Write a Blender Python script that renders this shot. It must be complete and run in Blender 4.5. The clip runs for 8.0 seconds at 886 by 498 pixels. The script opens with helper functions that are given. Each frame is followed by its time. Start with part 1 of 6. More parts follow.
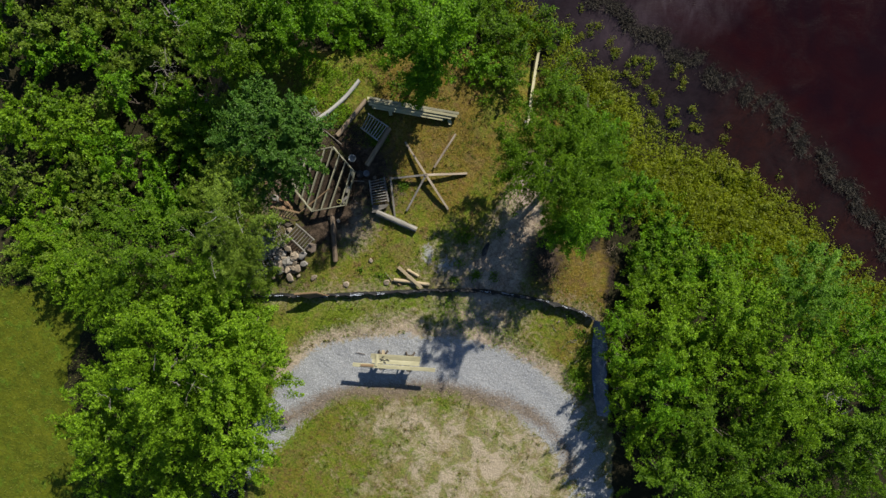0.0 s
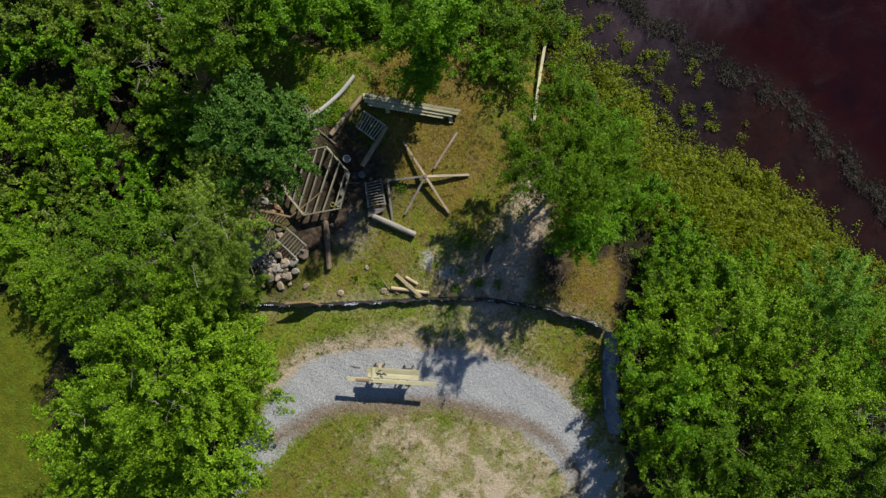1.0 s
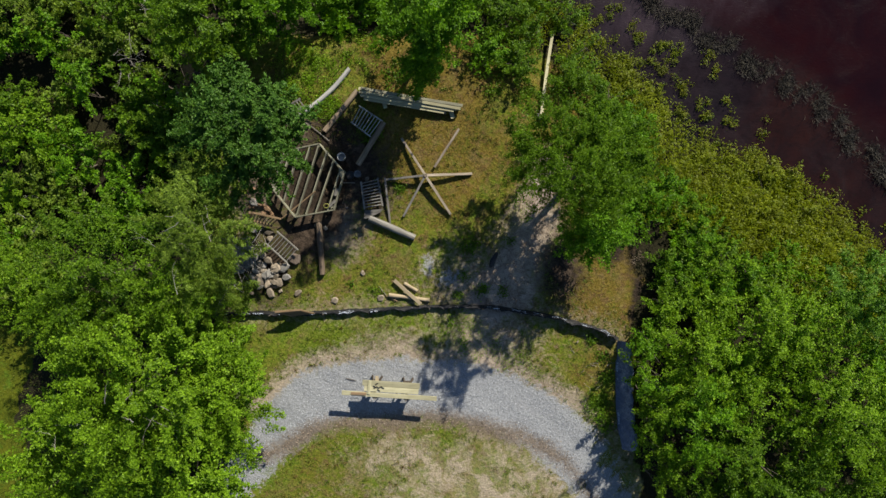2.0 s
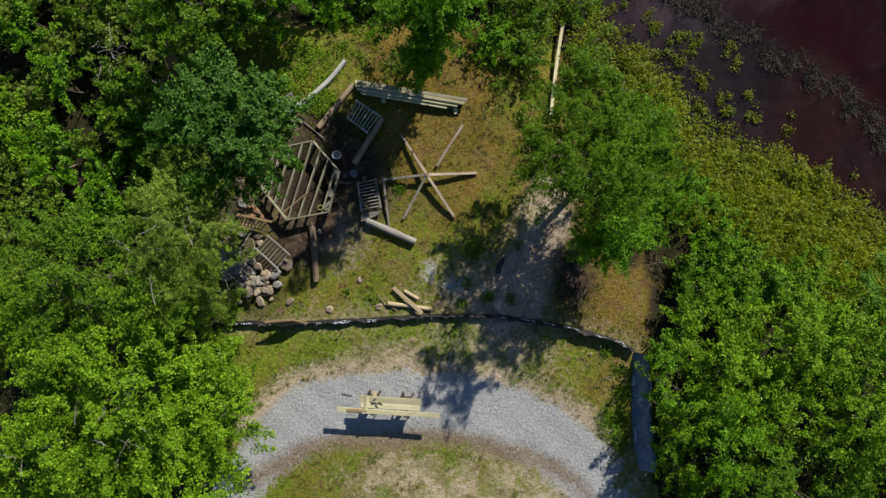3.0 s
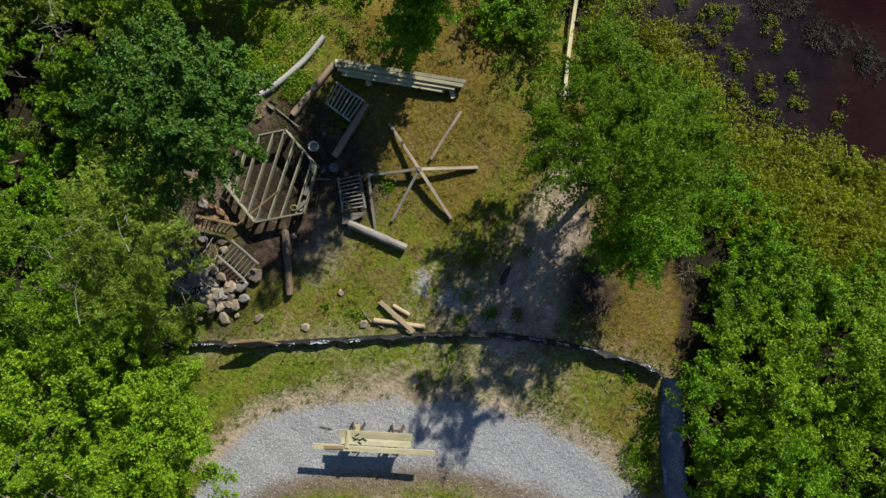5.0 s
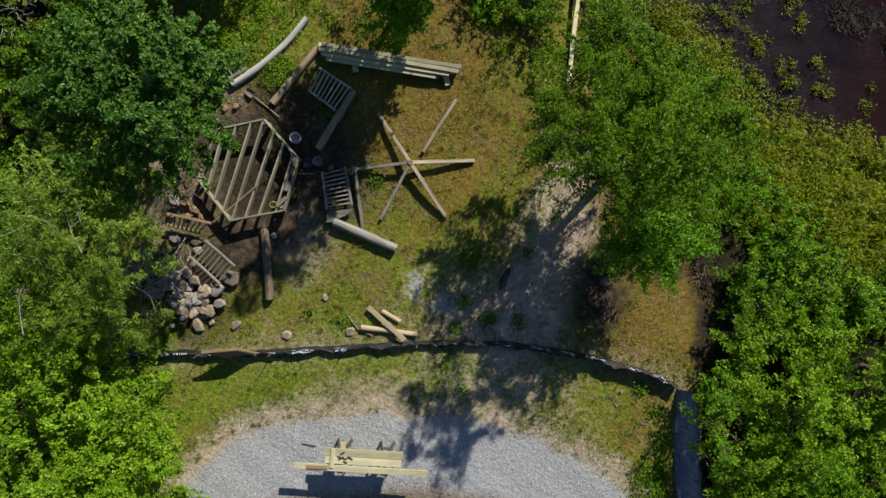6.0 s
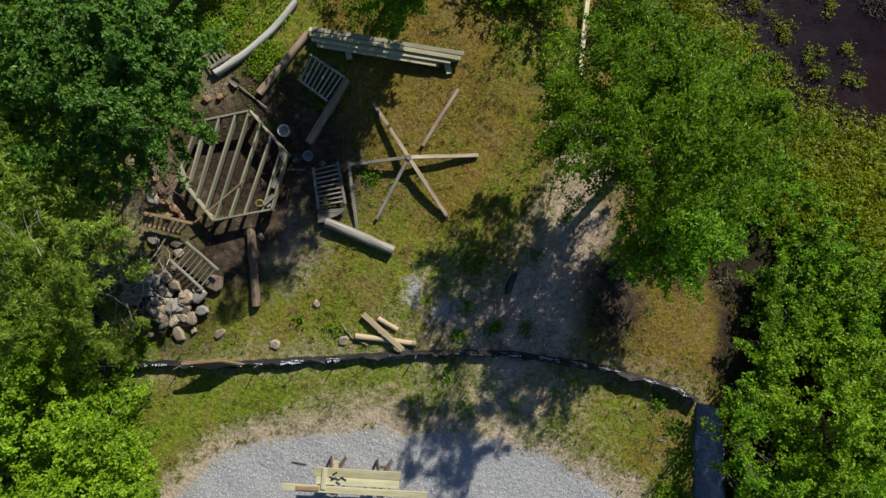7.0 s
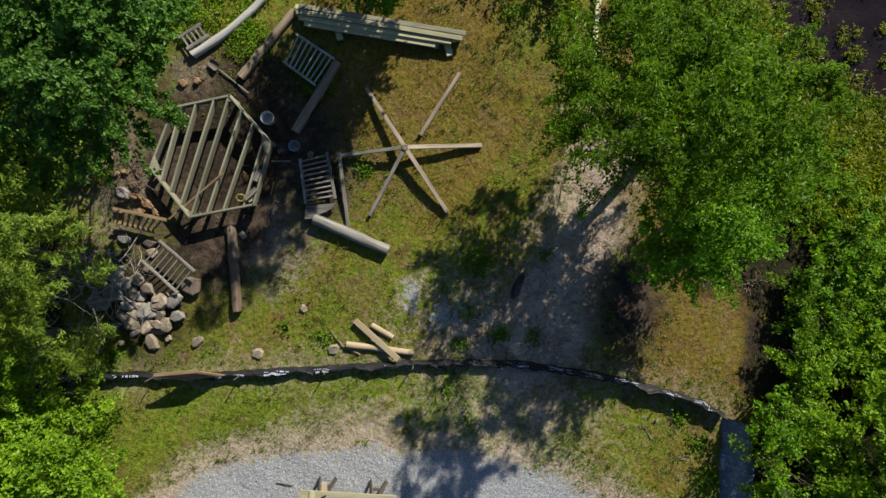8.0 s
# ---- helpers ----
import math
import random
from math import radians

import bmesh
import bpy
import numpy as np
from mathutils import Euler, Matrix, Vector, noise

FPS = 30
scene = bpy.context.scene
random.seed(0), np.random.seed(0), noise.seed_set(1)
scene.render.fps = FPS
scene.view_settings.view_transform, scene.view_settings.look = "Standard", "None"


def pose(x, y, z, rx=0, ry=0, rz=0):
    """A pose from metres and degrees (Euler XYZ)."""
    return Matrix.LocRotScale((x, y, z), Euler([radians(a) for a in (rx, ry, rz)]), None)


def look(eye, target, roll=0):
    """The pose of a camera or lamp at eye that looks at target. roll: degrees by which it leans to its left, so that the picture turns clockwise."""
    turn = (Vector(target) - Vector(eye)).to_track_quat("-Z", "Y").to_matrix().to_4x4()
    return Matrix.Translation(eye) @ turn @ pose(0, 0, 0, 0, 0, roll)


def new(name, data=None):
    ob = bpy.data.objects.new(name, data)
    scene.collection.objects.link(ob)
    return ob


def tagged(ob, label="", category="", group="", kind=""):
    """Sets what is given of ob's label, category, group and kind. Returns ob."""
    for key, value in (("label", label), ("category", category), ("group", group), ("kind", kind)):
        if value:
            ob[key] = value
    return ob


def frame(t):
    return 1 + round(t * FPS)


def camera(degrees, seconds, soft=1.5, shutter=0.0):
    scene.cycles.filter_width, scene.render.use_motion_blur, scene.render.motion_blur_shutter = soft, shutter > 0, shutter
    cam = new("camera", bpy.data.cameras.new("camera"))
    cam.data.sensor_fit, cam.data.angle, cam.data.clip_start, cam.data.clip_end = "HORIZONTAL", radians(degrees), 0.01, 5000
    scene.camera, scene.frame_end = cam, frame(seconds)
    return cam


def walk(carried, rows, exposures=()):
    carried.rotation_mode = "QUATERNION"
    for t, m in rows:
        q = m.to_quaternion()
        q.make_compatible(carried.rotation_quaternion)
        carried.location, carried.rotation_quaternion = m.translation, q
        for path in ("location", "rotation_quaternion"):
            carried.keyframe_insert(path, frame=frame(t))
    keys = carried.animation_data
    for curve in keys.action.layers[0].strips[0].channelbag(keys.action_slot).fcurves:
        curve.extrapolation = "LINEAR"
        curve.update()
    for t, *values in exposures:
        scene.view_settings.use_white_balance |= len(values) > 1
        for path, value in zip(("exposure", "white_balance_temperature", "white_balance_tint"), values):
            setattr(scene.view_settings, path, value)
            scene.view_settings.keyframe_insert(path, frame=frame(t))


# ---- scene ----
cam = camera(77.3, 8.0, soft=1.5)
# seconds, place of the eye, turn in degrees
PATH = [
    (0, -0.264, 0.124, 23.489, -4.41, -0.07, -0.44),
    (0.5, -0.288, 0.126, 22.783, -4.26, -0.14, -0.51),
    (1, -0.312, 0.076, 22.056, -3.93, -0.14, -0.52),
    (1.5, -0.321, -0.057, 21.358, -3.48, -0.13, -0.59),
    (3, -0.469, -0.279, 19.2, -2.49, -0.19, -0.74),
    (3.5, -0.503, -0.272, 18.521, -2.27, -0.22, -0.77),
    (4, -0.463, -0.329, 17.804, -2.03, -0.22, -0.81),
    (4.5, -0.404, -0.408, 17.115, -1.69, -0.18, -0.81),
    (6, -0.118, -0.557, 15.049, -1.25, -0.08, -0.88),
    (6.5, -0.1, -0.518, 14.469, -1.17, -0.06, -0.9),
    (7, -0.143, -0.529, 13.899, -1.25, -0.08, -0.92),
    (7.5, -0.212, -0.555, 13.273, -1.28, -0.09, -0.91),
    (8, -0.141, -0.622, 12.631, -1.01, -0.08, -0.93),
]
walk(cam, [(t, pose(*place)) for t, *place in PATH], exposures=[(0.0, 0.62)])

# ---- world, sun ----
SUN_TO = Vector((0.53, 0.85, 0.0)).normalized() * math.cos(radians(32.5)) + Vector((0, 0, math.sin(radians(32.5))))
world = bpy.data.worlds.new("world")
scene.world = world
world.use_nodes = True
wn, wl = world.node_tree.nodes, world.node_tree.links
sky = wn.new("ShaderNodeTexSky")
sky.sky_type = "NISHITA"
sky.sun_disc = False
sky.ozone_density = 4.0
sky.dust_density = 0.3
sky.sun_elevation = radians(32.5)
sky.sun_rotation = math.atan2(0.53, 0.85)
wl.new(sky.outputs[0], wn["Background"].inputs[0])
wn["Background"].inputs[1].default_value = 0.058
sun_data = bpy.data.lights.new("sun", "SUN")
sun_data.energy, sun_data.angle, sun_data.color = 5.0, radians(0.53), (1.0, 0.93, 0.78)
sun = new("sun", sun_data)
sun.matrix_world = look(SUN_TO * 60, (0, 0, 0))


# ---- material helpers ----
class Nodes:
    """A short way to write node materials."""

    def __init__(self, name):
        self.mat = bpy.data.materials.new(name)
        self.mat.use_nodes = True
        self.tree = self.mat.node_tree
        self.bsdf = self.tree.nodes["Principled BSDF"]
        self.out = self.tree.nodes["Material Output"]

    def node(self, kind, **inputs):
        n = self.tree.nodes.new(kind)
        for key, value in inputs.items():
            self.put(n.inputs[key.replace("_", " ")], value)
        return n

    def put(self, socket, value):
        if isinstance(value, bpy.types.NodeSocket):
            self.tree.links.new(value, socket)
        elif isinstance(value, tuple) and len(value) == 3 and socket.type == "RGBA":
            socket.default_value = (*value, 1)
        else:
            socket.default_value = value

    def coords(self, scale=1.0, stretch=(1, 1, 1)):
        c = self.tree.nodes.new("ShaderNodeTexCoord")
        m = self.node("ShaderNodeMapping", Vector=c.outputs["Object"])
        m.inputs["Scale"].default_value = [scale * s for s in stretch]
        return m.outputs[0]

    def noise(self, scale, detail=4.0, rough=0.6, stretch=(1, 1, 1), distort=0.0):
        return self.node("ShaderNodeTexNoise", Vector=self.coords(1, stretch), Scale=scale, Detail=detail, Roughness=rough, Distortion=distort).outputs["Fac"]

    def math(self, op, a, b=0.0, clamp=False):
        n = self.tree.nodes.new("ShaderNodeMath")
        n.operation, n.use_clamp = op, clamp
        self.put(n.inputs[0], a)
        self.put(n.inputs[1], b)
        return n.outputs[0]

    def ramp(self, fac, *stops):
        n = self.node("ShaderNodeValToRGB", Fac=fac)
        e = n.color_ramp.elements
        while len(e) < len(stops):
            e.new(0.5)
        for k, (at, c) in zip(e, stops):
            k.position, k.color = at, (*c, 1) if isinstance(c, tuple) else (c, c, c, 1)
        return n.outputs[0]

    def mix(self, fac, a, b, blend="MIX"):
        n = self.tree.nodes.new("ShaderNodeMix")
        n.data_type, n.blend_type = "RGBA", blend
        self.put(n.inputs[0], fac)
        self.put(n.inputs[6], a)
        self.put(n.inputs[7], b)
        return n.outputs[2]

    def attr(self, name):
        n = self.tree.nodes.new("ShaderNodeAttribute")
        n.attribute_name = name
        return n.outputs["Fac"]

    def island(self):
        return self.tree.nodes.new("ShaderNodeNewGeometry").outputs["Random Per Island"]

    def each(self):
        return self.tree.nodes.new("ShaderNodeObjectInfo").outputs["Random"]

    def finish(self, color, rough=0.8, height=None, depth=0.01, strength=0.6, spec=0.3, metal=0.0):
        self.put(self.bsdf.inputs["Base Color"], color)
        self.put(self.bsdf.inputs["Roughness"], rough)
        self.put(self.bsdf.inputs["Specular IOR Level"], spec)
        self.put(self.bsdf.inputs["Metallic"], metal)
        if height is not None:
            b = self.node("ShaderNodeBump", Height=height, Strength=strength, Distance=depth)
            self.tree.links.new(b.outputs[0], self.bsdf.inputs["Normal"])
        return self.mat


def wood(name, pale, dark, grain=26.0, stain=0.5, rough=0.75, cracks=0.0):
    """Sawn or weathered timber: grain along the local x axis, blotches, a tone for each piece."""
    n = Nodes(name)
    fine = n.noise(grain, 5, 0.65, (0.06, 1, 1))
    blot = n.noise(2.2, 3, 0.6, (0.5, 1.5, 1.5))
    col = n.ramp(fine, (0.3, dark), (0.7, pale))
    col = n.mix(n.math("MULTIPLY", n.ramp(blot, (0.42, 0.0), (0.75, 1.0)), stain), col, tuple(c * 0.45 for c in dark))
    if cracks:
        line = n.ramp(n.noise(grain * 0.9, 4, 0.7, (0.035, 1.4, 1.4), 0.3), (0.36, 1.0), (0.47, 0.0))
        col = n.mix(n.math("MULTIPLY", line, cracks), col, tuple(c * 0.25 for c in dark))
    tone = n.ramp(n.each(), (0.0, 0.72), (1.0, 1.15))
    col = n.mix(1.0, col, tone, "MULTIPLY")
    return n.finish(col, rough, fine, 0.004, 0.5)


def leaf_material(name, low, high, lit, dry=0.0):
    """Leaves: a tone for each leaf, sunlit clumps painted in, slow drift from clump to clump, light let through."""
    n = Nodes(name)
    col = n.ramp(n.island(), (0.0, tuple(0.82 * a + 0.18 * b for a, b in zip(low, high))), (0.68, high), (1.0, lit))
    # Sunlit clump tops put into the colour: noise patches mixed towards lit.
    lit_clumps = n.ramp(n.noise(3.2, 3, 0.6), (0.46, 0.0), (0.66, 0.55))
    col = n.mix(lit_clumps, col, lit)
    drift = n.noise(0.55, 3, 0.6)
    col = n.mix(n.ramp(drift, (0.38, 0.0), (0.75, 0.55)), col, low)
    if dry:
        col = n.mix(n.math("MULTIPLY", n.ramp(n.noise(1.1, 3, 0.6), (0.5, 0.0), (0.7, 1.0)), dry), col, (0.16, 0.12, 0.03))
    n.finish(col, 0.48, None, spec=0.2)
    tr = n.node("ShaderNodeBsdfTranslucent", Color=n.mix(1.0, col, (1.6, 1.5, 0.5), "MULTIPLY"))
    mix = n.node("ShaderNodeMixShader", Fac=0.40)
    n.tree.links.new(n.bsdf.outputs[0], mix.inputs[1])
    n.tree.links.new(tr.outputs[0], mix.inputs[2])
    n.tree.links.new(mix.outputs[0], n.out.inputs[0])
    return n.mat


# ---- materials ----
def ground_material():
    n = Nodes("ground")
    fine, mid, big = n.noise(34, 6, 0.7), n.noise(5.5, 5, 0.62), n.noise(0.8, 4, 0.6)
    edge = n.math("MULTIPLY", n.math("ADD", n.math("SUBTRACT", mid, 0.5), n.math("MULTIPLY", n.math("SUBTRACT", fine, 0.5), 0.6)), 1.5)

    def zone(name, soft=0.18):
        v = n.math("ADD", n.attr(name), edge)
        return n.ramp(v, (0.5 - soft, 0.0), (0.5 + soft, 1.0))

    tuft = n.math("ADD", n.math("MULTIPLY", fine, 0.45), n.math("MULTIPLY", n.noise(11, 4, 0.6, distort=0.5), 0.55))
    grass = n.ramp(tuft, (0.36, (0.048, 0.072, 0.005)), (0.5, (0.114, 0.162, 0.012)), (0.64, (0.200, 0.240, 0.029)))
    dry = n.ramp(tuft, (0.36, (0.060, 0.038, 0.006)), (0.5, (0.140, 0.086, 0.018)), (0.66, (0.212, 0.148, 0.040)))
    grass = n.mix(n.math("MULTIPLY", zone("dry", 0.35), 0.85), grass, dry)
    lawn = n.ramp(n.math("ADD", n.attr("dry"), 0.4), (0.15, 1.0), (0.4, 0.0))
    grass = n.mix(n.math("MULTIPLY", lawn, 0.8), grass, n.ramp(n.noise(2.4, 5, 0.6), (0.35, (0.044, 0.056, 0.002)), (0.65, (0.096, 0.102, 0.005))))
    bare = n.math("MULTIPLY", n.ramp(n.noise(1.5, 6, 0.68, distort=0.7), (0.48, 0.0), (0.66, 0.58)), n.ramp(n.attr("dry"), (0.0, 0.0), (0.2, 1.0)))
    grass = n.mix(bare, grass, n.ramp(tuft, (0.36, (0.075, 0.050, 0.022)), (0.64, (0.23, 0.165, 0.085))))
    worn = n.math("MULTIPLY", n.ramp(n.noise(2.7, 6, 0.7, distort=0.5), (0.52, 0.0), (0.64, 0.75)), n.ramp(n.attr("dry"), (0.0, 0.0), (0.25, 1.0)))
    grass = n.mix(worn, grass, n.ramp(tuft, (0.36, (0.062, 0.032, 0.014)), (0.64, (0.175, 0.105, 0.052))))
    lush = n.math("MULTIPLY", n.ramp(n.noise(1.9, 5, 0.65, distort=0.4), (0.54, 0.0), (0.66, 0.8)), n.ramp(n.attr("dry"), (0.1, 1.0), (0.9, 0.25)))
    grass = n.mix(lush, grass, n.ramp(tuft, (0.36, (0.032, 0.066, 0.004)), (0.5, (0.075, 0.140, 0.009)), (0.64, (0.140, 0.220, 0.022))))
    soil = n.ramp(n.noise(18, 6, 0.7), (0.3, (0.170, 0.130, 0.100)), (0.7, (0.360, 0.290, 0.228)))
    soil = n.mix(n.ramp(n.noise(2.2, 8, 0.7, distort=0.8), (0.46, 0.0), (0.56, 0.85)), soil, n.ramp(n.noise(24, 6, 0.75), (0.3, (0.27, 0.218, 0.170)), (0.7, (0.50, 0.425, 0.345))))
    mould = n.ramp(n.noise(3.1, 6, 0.7, distort=0.7), (0.53, 0.0), (0.62, 0.6))
    soil = n.mix(mould, soil, n.ramp(n.noise(20, 6, 0.75), (0.3, (0.026, 0.020, 0.014)), (0.7, (0.120, 0.092, 0.066))))
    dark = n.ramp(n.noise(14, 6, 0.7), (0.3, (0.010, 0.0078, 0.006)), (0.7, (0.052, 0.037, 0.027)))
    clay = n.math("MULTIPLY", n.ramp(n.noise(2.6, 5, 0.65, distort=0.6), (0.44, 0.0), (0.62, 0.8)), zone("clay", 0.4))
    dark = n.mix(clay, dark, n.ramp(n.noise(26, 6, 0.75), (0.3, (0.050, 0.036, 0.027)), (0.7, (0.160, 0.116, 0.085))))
    sand = n.ramp(n.noise(22, 6, 0.7), (0.3, (0.225, 0.178, 0.124)), (0.7, (0.47, 0.40, 0.305)))
    cells = n.node("ShaderNodeTexVoronoi", Vector=n.coords(), Scale=42.0)
    grav = n.mix(0.35, n.ramp(cells.outputs["Color"], (0.1, (0.21, 0.222, 0.247)), (0.8, (0.385, 0.405, 0.44))), n.ramp(fine, (0.3, 0.16), (0.7, 0.42)))
    grav = n.mix(n.ramp(cells.outputs["Distance"], (0.4, 0.0), (0.9, 0.6)), grav, (0.12, 0.12, 0.125))
    mulch = n.ramp(n.noise(30, 6, 0.75, (1, 0.5, 1)), (0.3, (0.08, 0.06, 0.045)), (0.7, (0.24, 0.19, 0.145)))
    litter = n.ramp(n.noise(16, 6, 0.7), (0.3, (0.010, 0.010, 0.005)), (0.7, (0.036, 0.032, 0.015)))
    col = n.mix(zone("soil", 0.32), grass, soil)
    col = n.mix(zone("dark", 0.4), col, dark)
    turf = n.ramp(n.noise(1.25, 8, 0.7, distort=0.6), (0.46, 0.0), (0.56, 1.0))
    col = n.mix(n.math("MULTIPLY", zone("sand", 0.38), n.math("SUBTRACT", 1.0, n.math("MULTIPLY", turf, 0.72))), col, sand)
    col = n.mix(zone("gravel", 0.16), col, grav)
    col = n.mix(n.math("MULTIPLY", zone("mulch", 0.36), 0.88), col, mulch)
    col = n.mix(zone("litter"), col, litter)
    height = n.math("ADD", n.math("MULTIPLY", tuft, 1.2), mid)
    return n.finish(col, 0.95, height, 0.05, 0.7, spec=0.15)


def water_material():
    n = Nodes("water")
    veil = n.ramp(n.noise(0.55, 6, 0.65, distort=1.2), (0.40, 0.0), (0.68, 1.0))
    rust = n.ramp(n.noise(0.28, 5, 0.6, distort=0.8), (0.40, 0.0), (0.64, 1.0))
    near, warm, silt = n.attr("shallow"), n.attr("warm"), n.attr("silt")
    deep = n.mix(rust, (0.0080, 0.0019, 0.0030), (0.0135, 0.0021, 0.0024))
    cool = n.mix(rust, (0.0135, 0.0110, 0.0150), (0.0150, 0.0095, 0.0115))
    brown = n.mix(rust, (0.0095, 0.0048, 0.0054), (0.0200, 0.0068, 0.0052))
    col = n.mix(near, deep, n.mix(warm, cool, brown))
    bed = n.ramp(n.noise(2.6, 6, 0.7, distort=0.9), (0.45, 0.0), (0.70, 0.6))
    col = n.mix(n.math("MULTIPLY", bed, near), col, (0.0050, 0.0036, 0.0034))
    # Silty water, with its pale violet sheen painted into the colour in streaks.
    streak = n.ramp(n.noise(1.3, 6, 0.7, (1.6, 0.6, 1), 0.9), (0.34, 0.25), (0.66, 1.0))
    col = n.mix(n.math("MULTIPLY", silt, streak), col, (0.040, 0.028, 0.036))
    col = n.mix(n.math("MULTIPLY", veil, n.math("ADD", 0.02, n.math("MULTIPLY", near, 0.14))), col, (0.034, 0.024, 0.028))
    rip = n.math("ADD", n.noise(6.0, 4, 0.6, (1, 2.2, 1), 0.8), n.math("MULTIPLY", n.noise(1.1, 2, 0.5), 0.8))
    m = n.finish(col, n.ramp(veil, (0.0, 0.10), (1.0, 0.28)), rip, 0.03, 0.3, spec=0.32)
    n.bsdf.inputs["IOR"].default_value = 1.33
    return m


def stone_material(name, a, b):
    n = Nodes(name)
    f = n.noise(9, 6, 0.7)
    col = n.mix(1.0, n.ramp(f, (0.3, a), (0.7, b)), n.ramp(n.each(), (0.0, 0.7), (1.0, 1.2)), "MULTIPLY")
    return n.finish(col, 0.9, n.noise(22, 6, 0.7), 0.02, 0.6)


def fabric_material(name, a, b):
    n = Nodes(name)
    wr = n.noise(7, 5, 0.6, (0.35, 1, 2.5), 1.2)
    col = n.ramp(wr, (0.3, a), (0.75, b))
    return n.finish(col, n.ramp(n.noise(3, 3, 0.6), (0.3, 0.38), (0.7, 0.6)), wr, 0.04, 0.8, spec=0.35)


def dusty_fabric(name, a, b):
    """Fabric strewn with pale stone dust and grit."""
    n = Nodes(name)
    wr = n.noise(7, 5, 0.6, (0.35, 1, 2.5), 1.2)
    col = n.ramp(wr, (0.3, a), (0.75, b))
    dust = n.math("MULTIPLY", n.ramp(n.noise(2.4, 6, 0.7, distort=0.6), (0.46, 0.0), (0.64, 1.0)), n.ramp(n.noise(26, 4, 0.7), (0.45, 0.0), (0.6, 0.9)))
    col = n.mix(dust, col, (0.36, 0.37, 0.39))
    return n.finish(col, n.ramp(dust, (0.0, 0.4), (1.0, 0.85)), wr, 0.05, 0.9, spec=0.4)


def plain(name, a, b, scale=12.0, rough=0.6, metal=0.0, spec=0.4):
    n = Nodes(name)
    f = n.noise(scale, 5, 0.65)
    return n.finish(n.ramp(f, (0.3, a), (0.7, b)), rough, f, 0.004, 0.3, spec, metal)


def gravel_material(name, a, b, c):
    n = Nodes(name)
    col = n.ramp(n.island(), (0.0, a), (0.5, b), (1.0, c))
    return n.finish(col, 0.85)


def blade_material(name, *cols):
    n = Nodes(name)
    col = n.ramp(n.island(), *[(k / (len(cols) - 1), c) for k, c in enumerate(cols)])
    n.finish(col, 0.6, spec=0.2)
    tr = n.node("ShaderNodeBsdfTranslucent", Color=col)
    mix = n.node("ShaderNodeMixShader", Fac=0.3)
    n.tree.links.new(n.bsdf.outputs[0], mix.inputs[1])
    n.tree.links.new(tr.outputs[0], mix.inputs[2])
    n.tree.links.new(mix.outputs[0], n.out.inputs[0])
    return n.mat


GROUND, WATER = ground_material(), water_material()
TREATED = wood("treated_pine", (0.315, 0.305, 0.225), (0.18, 0.172, 0.12), stain=0.45)
FRESH = wood("fresh_pine", (0.53, 0.50, 0.335), (0.37, 0.34, 0.205), stain=0.4, cracks=0.3)
GREYED = wood("greyed_wood", (0.25, 0.235, 0.215), (0.11, 0.10, 0.09), stain=0.6, cracks=0.8)
OLDWOOD = wood("old_dark_wood", (0.13, 0.105, 0.085), (0.045, 0.036, 0.029), stain=0.5, cracks=0.6)
SILVERED = wood("silvered_wood", (0.30, 0.285, 0.265), (0.13, 0.122, 0.112), stain=0.5, cracks=0.8)
PALELOG = wood("bleached_log", (0.36, 0.342, 0.315), (0.15, 0.138, 0.12), 15, 0.5, cracks=0.8)
WHITEBARK = wood("white_bark", (0.50, 0.49, 0.47), (0.32, 0.31, 0.295), 9, 0.3, cracks=0.8)
CUTWOOD = wood("cut_wood", (0.44, 0.36, 0.24), (0.30, 0.235, 0.15), 18, 0.2)
BROWNLOG = wood("brown_log", (0.26, 0.195, 0.142), (0.075, 0.053, 0.036), 15, 0.7, cracks=0.8)
RAFTER = wood("weathered_rafter", (0.45, 0.38, 0.30), (0.19, 0.150, 0.112), 20, 0.5, cracks=0.8)
BLEACHED = wood("bleached_wood", (0.56, 0.545, 0.52), (0.30, 0.288, 0.27), stain=0.4, cracks=0.7)
TANLOG = wood("tan_log", (0.36, 0.28, 0.20), (0.125, 0.090, 0.062), 15, 0.5, cracks=0.8)
TAN = wood("tan_wood", (0.32, 0.225, 0.135), (0.17, 0.11, 0.06), stain=0.4)
BARK = wood("bark", (0.16, 0.135, 0.11), (0.06, 0.05, 0.04), 18, 0.5, 0.9)
DEADWOOD = wood("dead_twig", (0.36, 0.335, 0.305), (0.20, 0.182, 0.16), 14, 0.3, 0.9)
STONE_TAN = stone_material("tan_stone", (0.095, 0.076, 0.058), (0.345, 0.287, 0.222))
CHIP = gravel_material("mulch_chip", (0.05, 0.035, 0.025), (0.16, 0.12, 0.09), (0.36, 0.29, 0.22))
STONE_BROWN = stone_material("brown_stone", (0.070, 0.054, 0.043), (0.180, 0.142, 0.116))
EARTH = stone_material("earth_clod", (0.100, 0.058, 0.034), (0.33, 0.215, 0.130))
STONE_GREY = stone_material("grey_stone", (0.10, 0.094, 0.088), (0.36, 0.342, 0.322))
FABRIC = fabric_material("fabric", (0.006, 0.006, 0.007), (0.022, 0.022, 0.026))
# Black cloth whose blue sky reflection is painted into the base colour.
FABRIC_SKY = dusty_fabric("sky_sheen_fabric", (0.040, 0.056, 0.105), (0.135, 0.170, 0.265))
PRINT_GLARE = plain("fabric_print_glare", (0.22, 0.27, 0.38), (0.54, 0.60, 0.70), 40)
PLASTIC = plain("bucket_plastic", (0.496, 0.496, 0.480), (0.600, 0.600, 0.584), 8, 0.45)
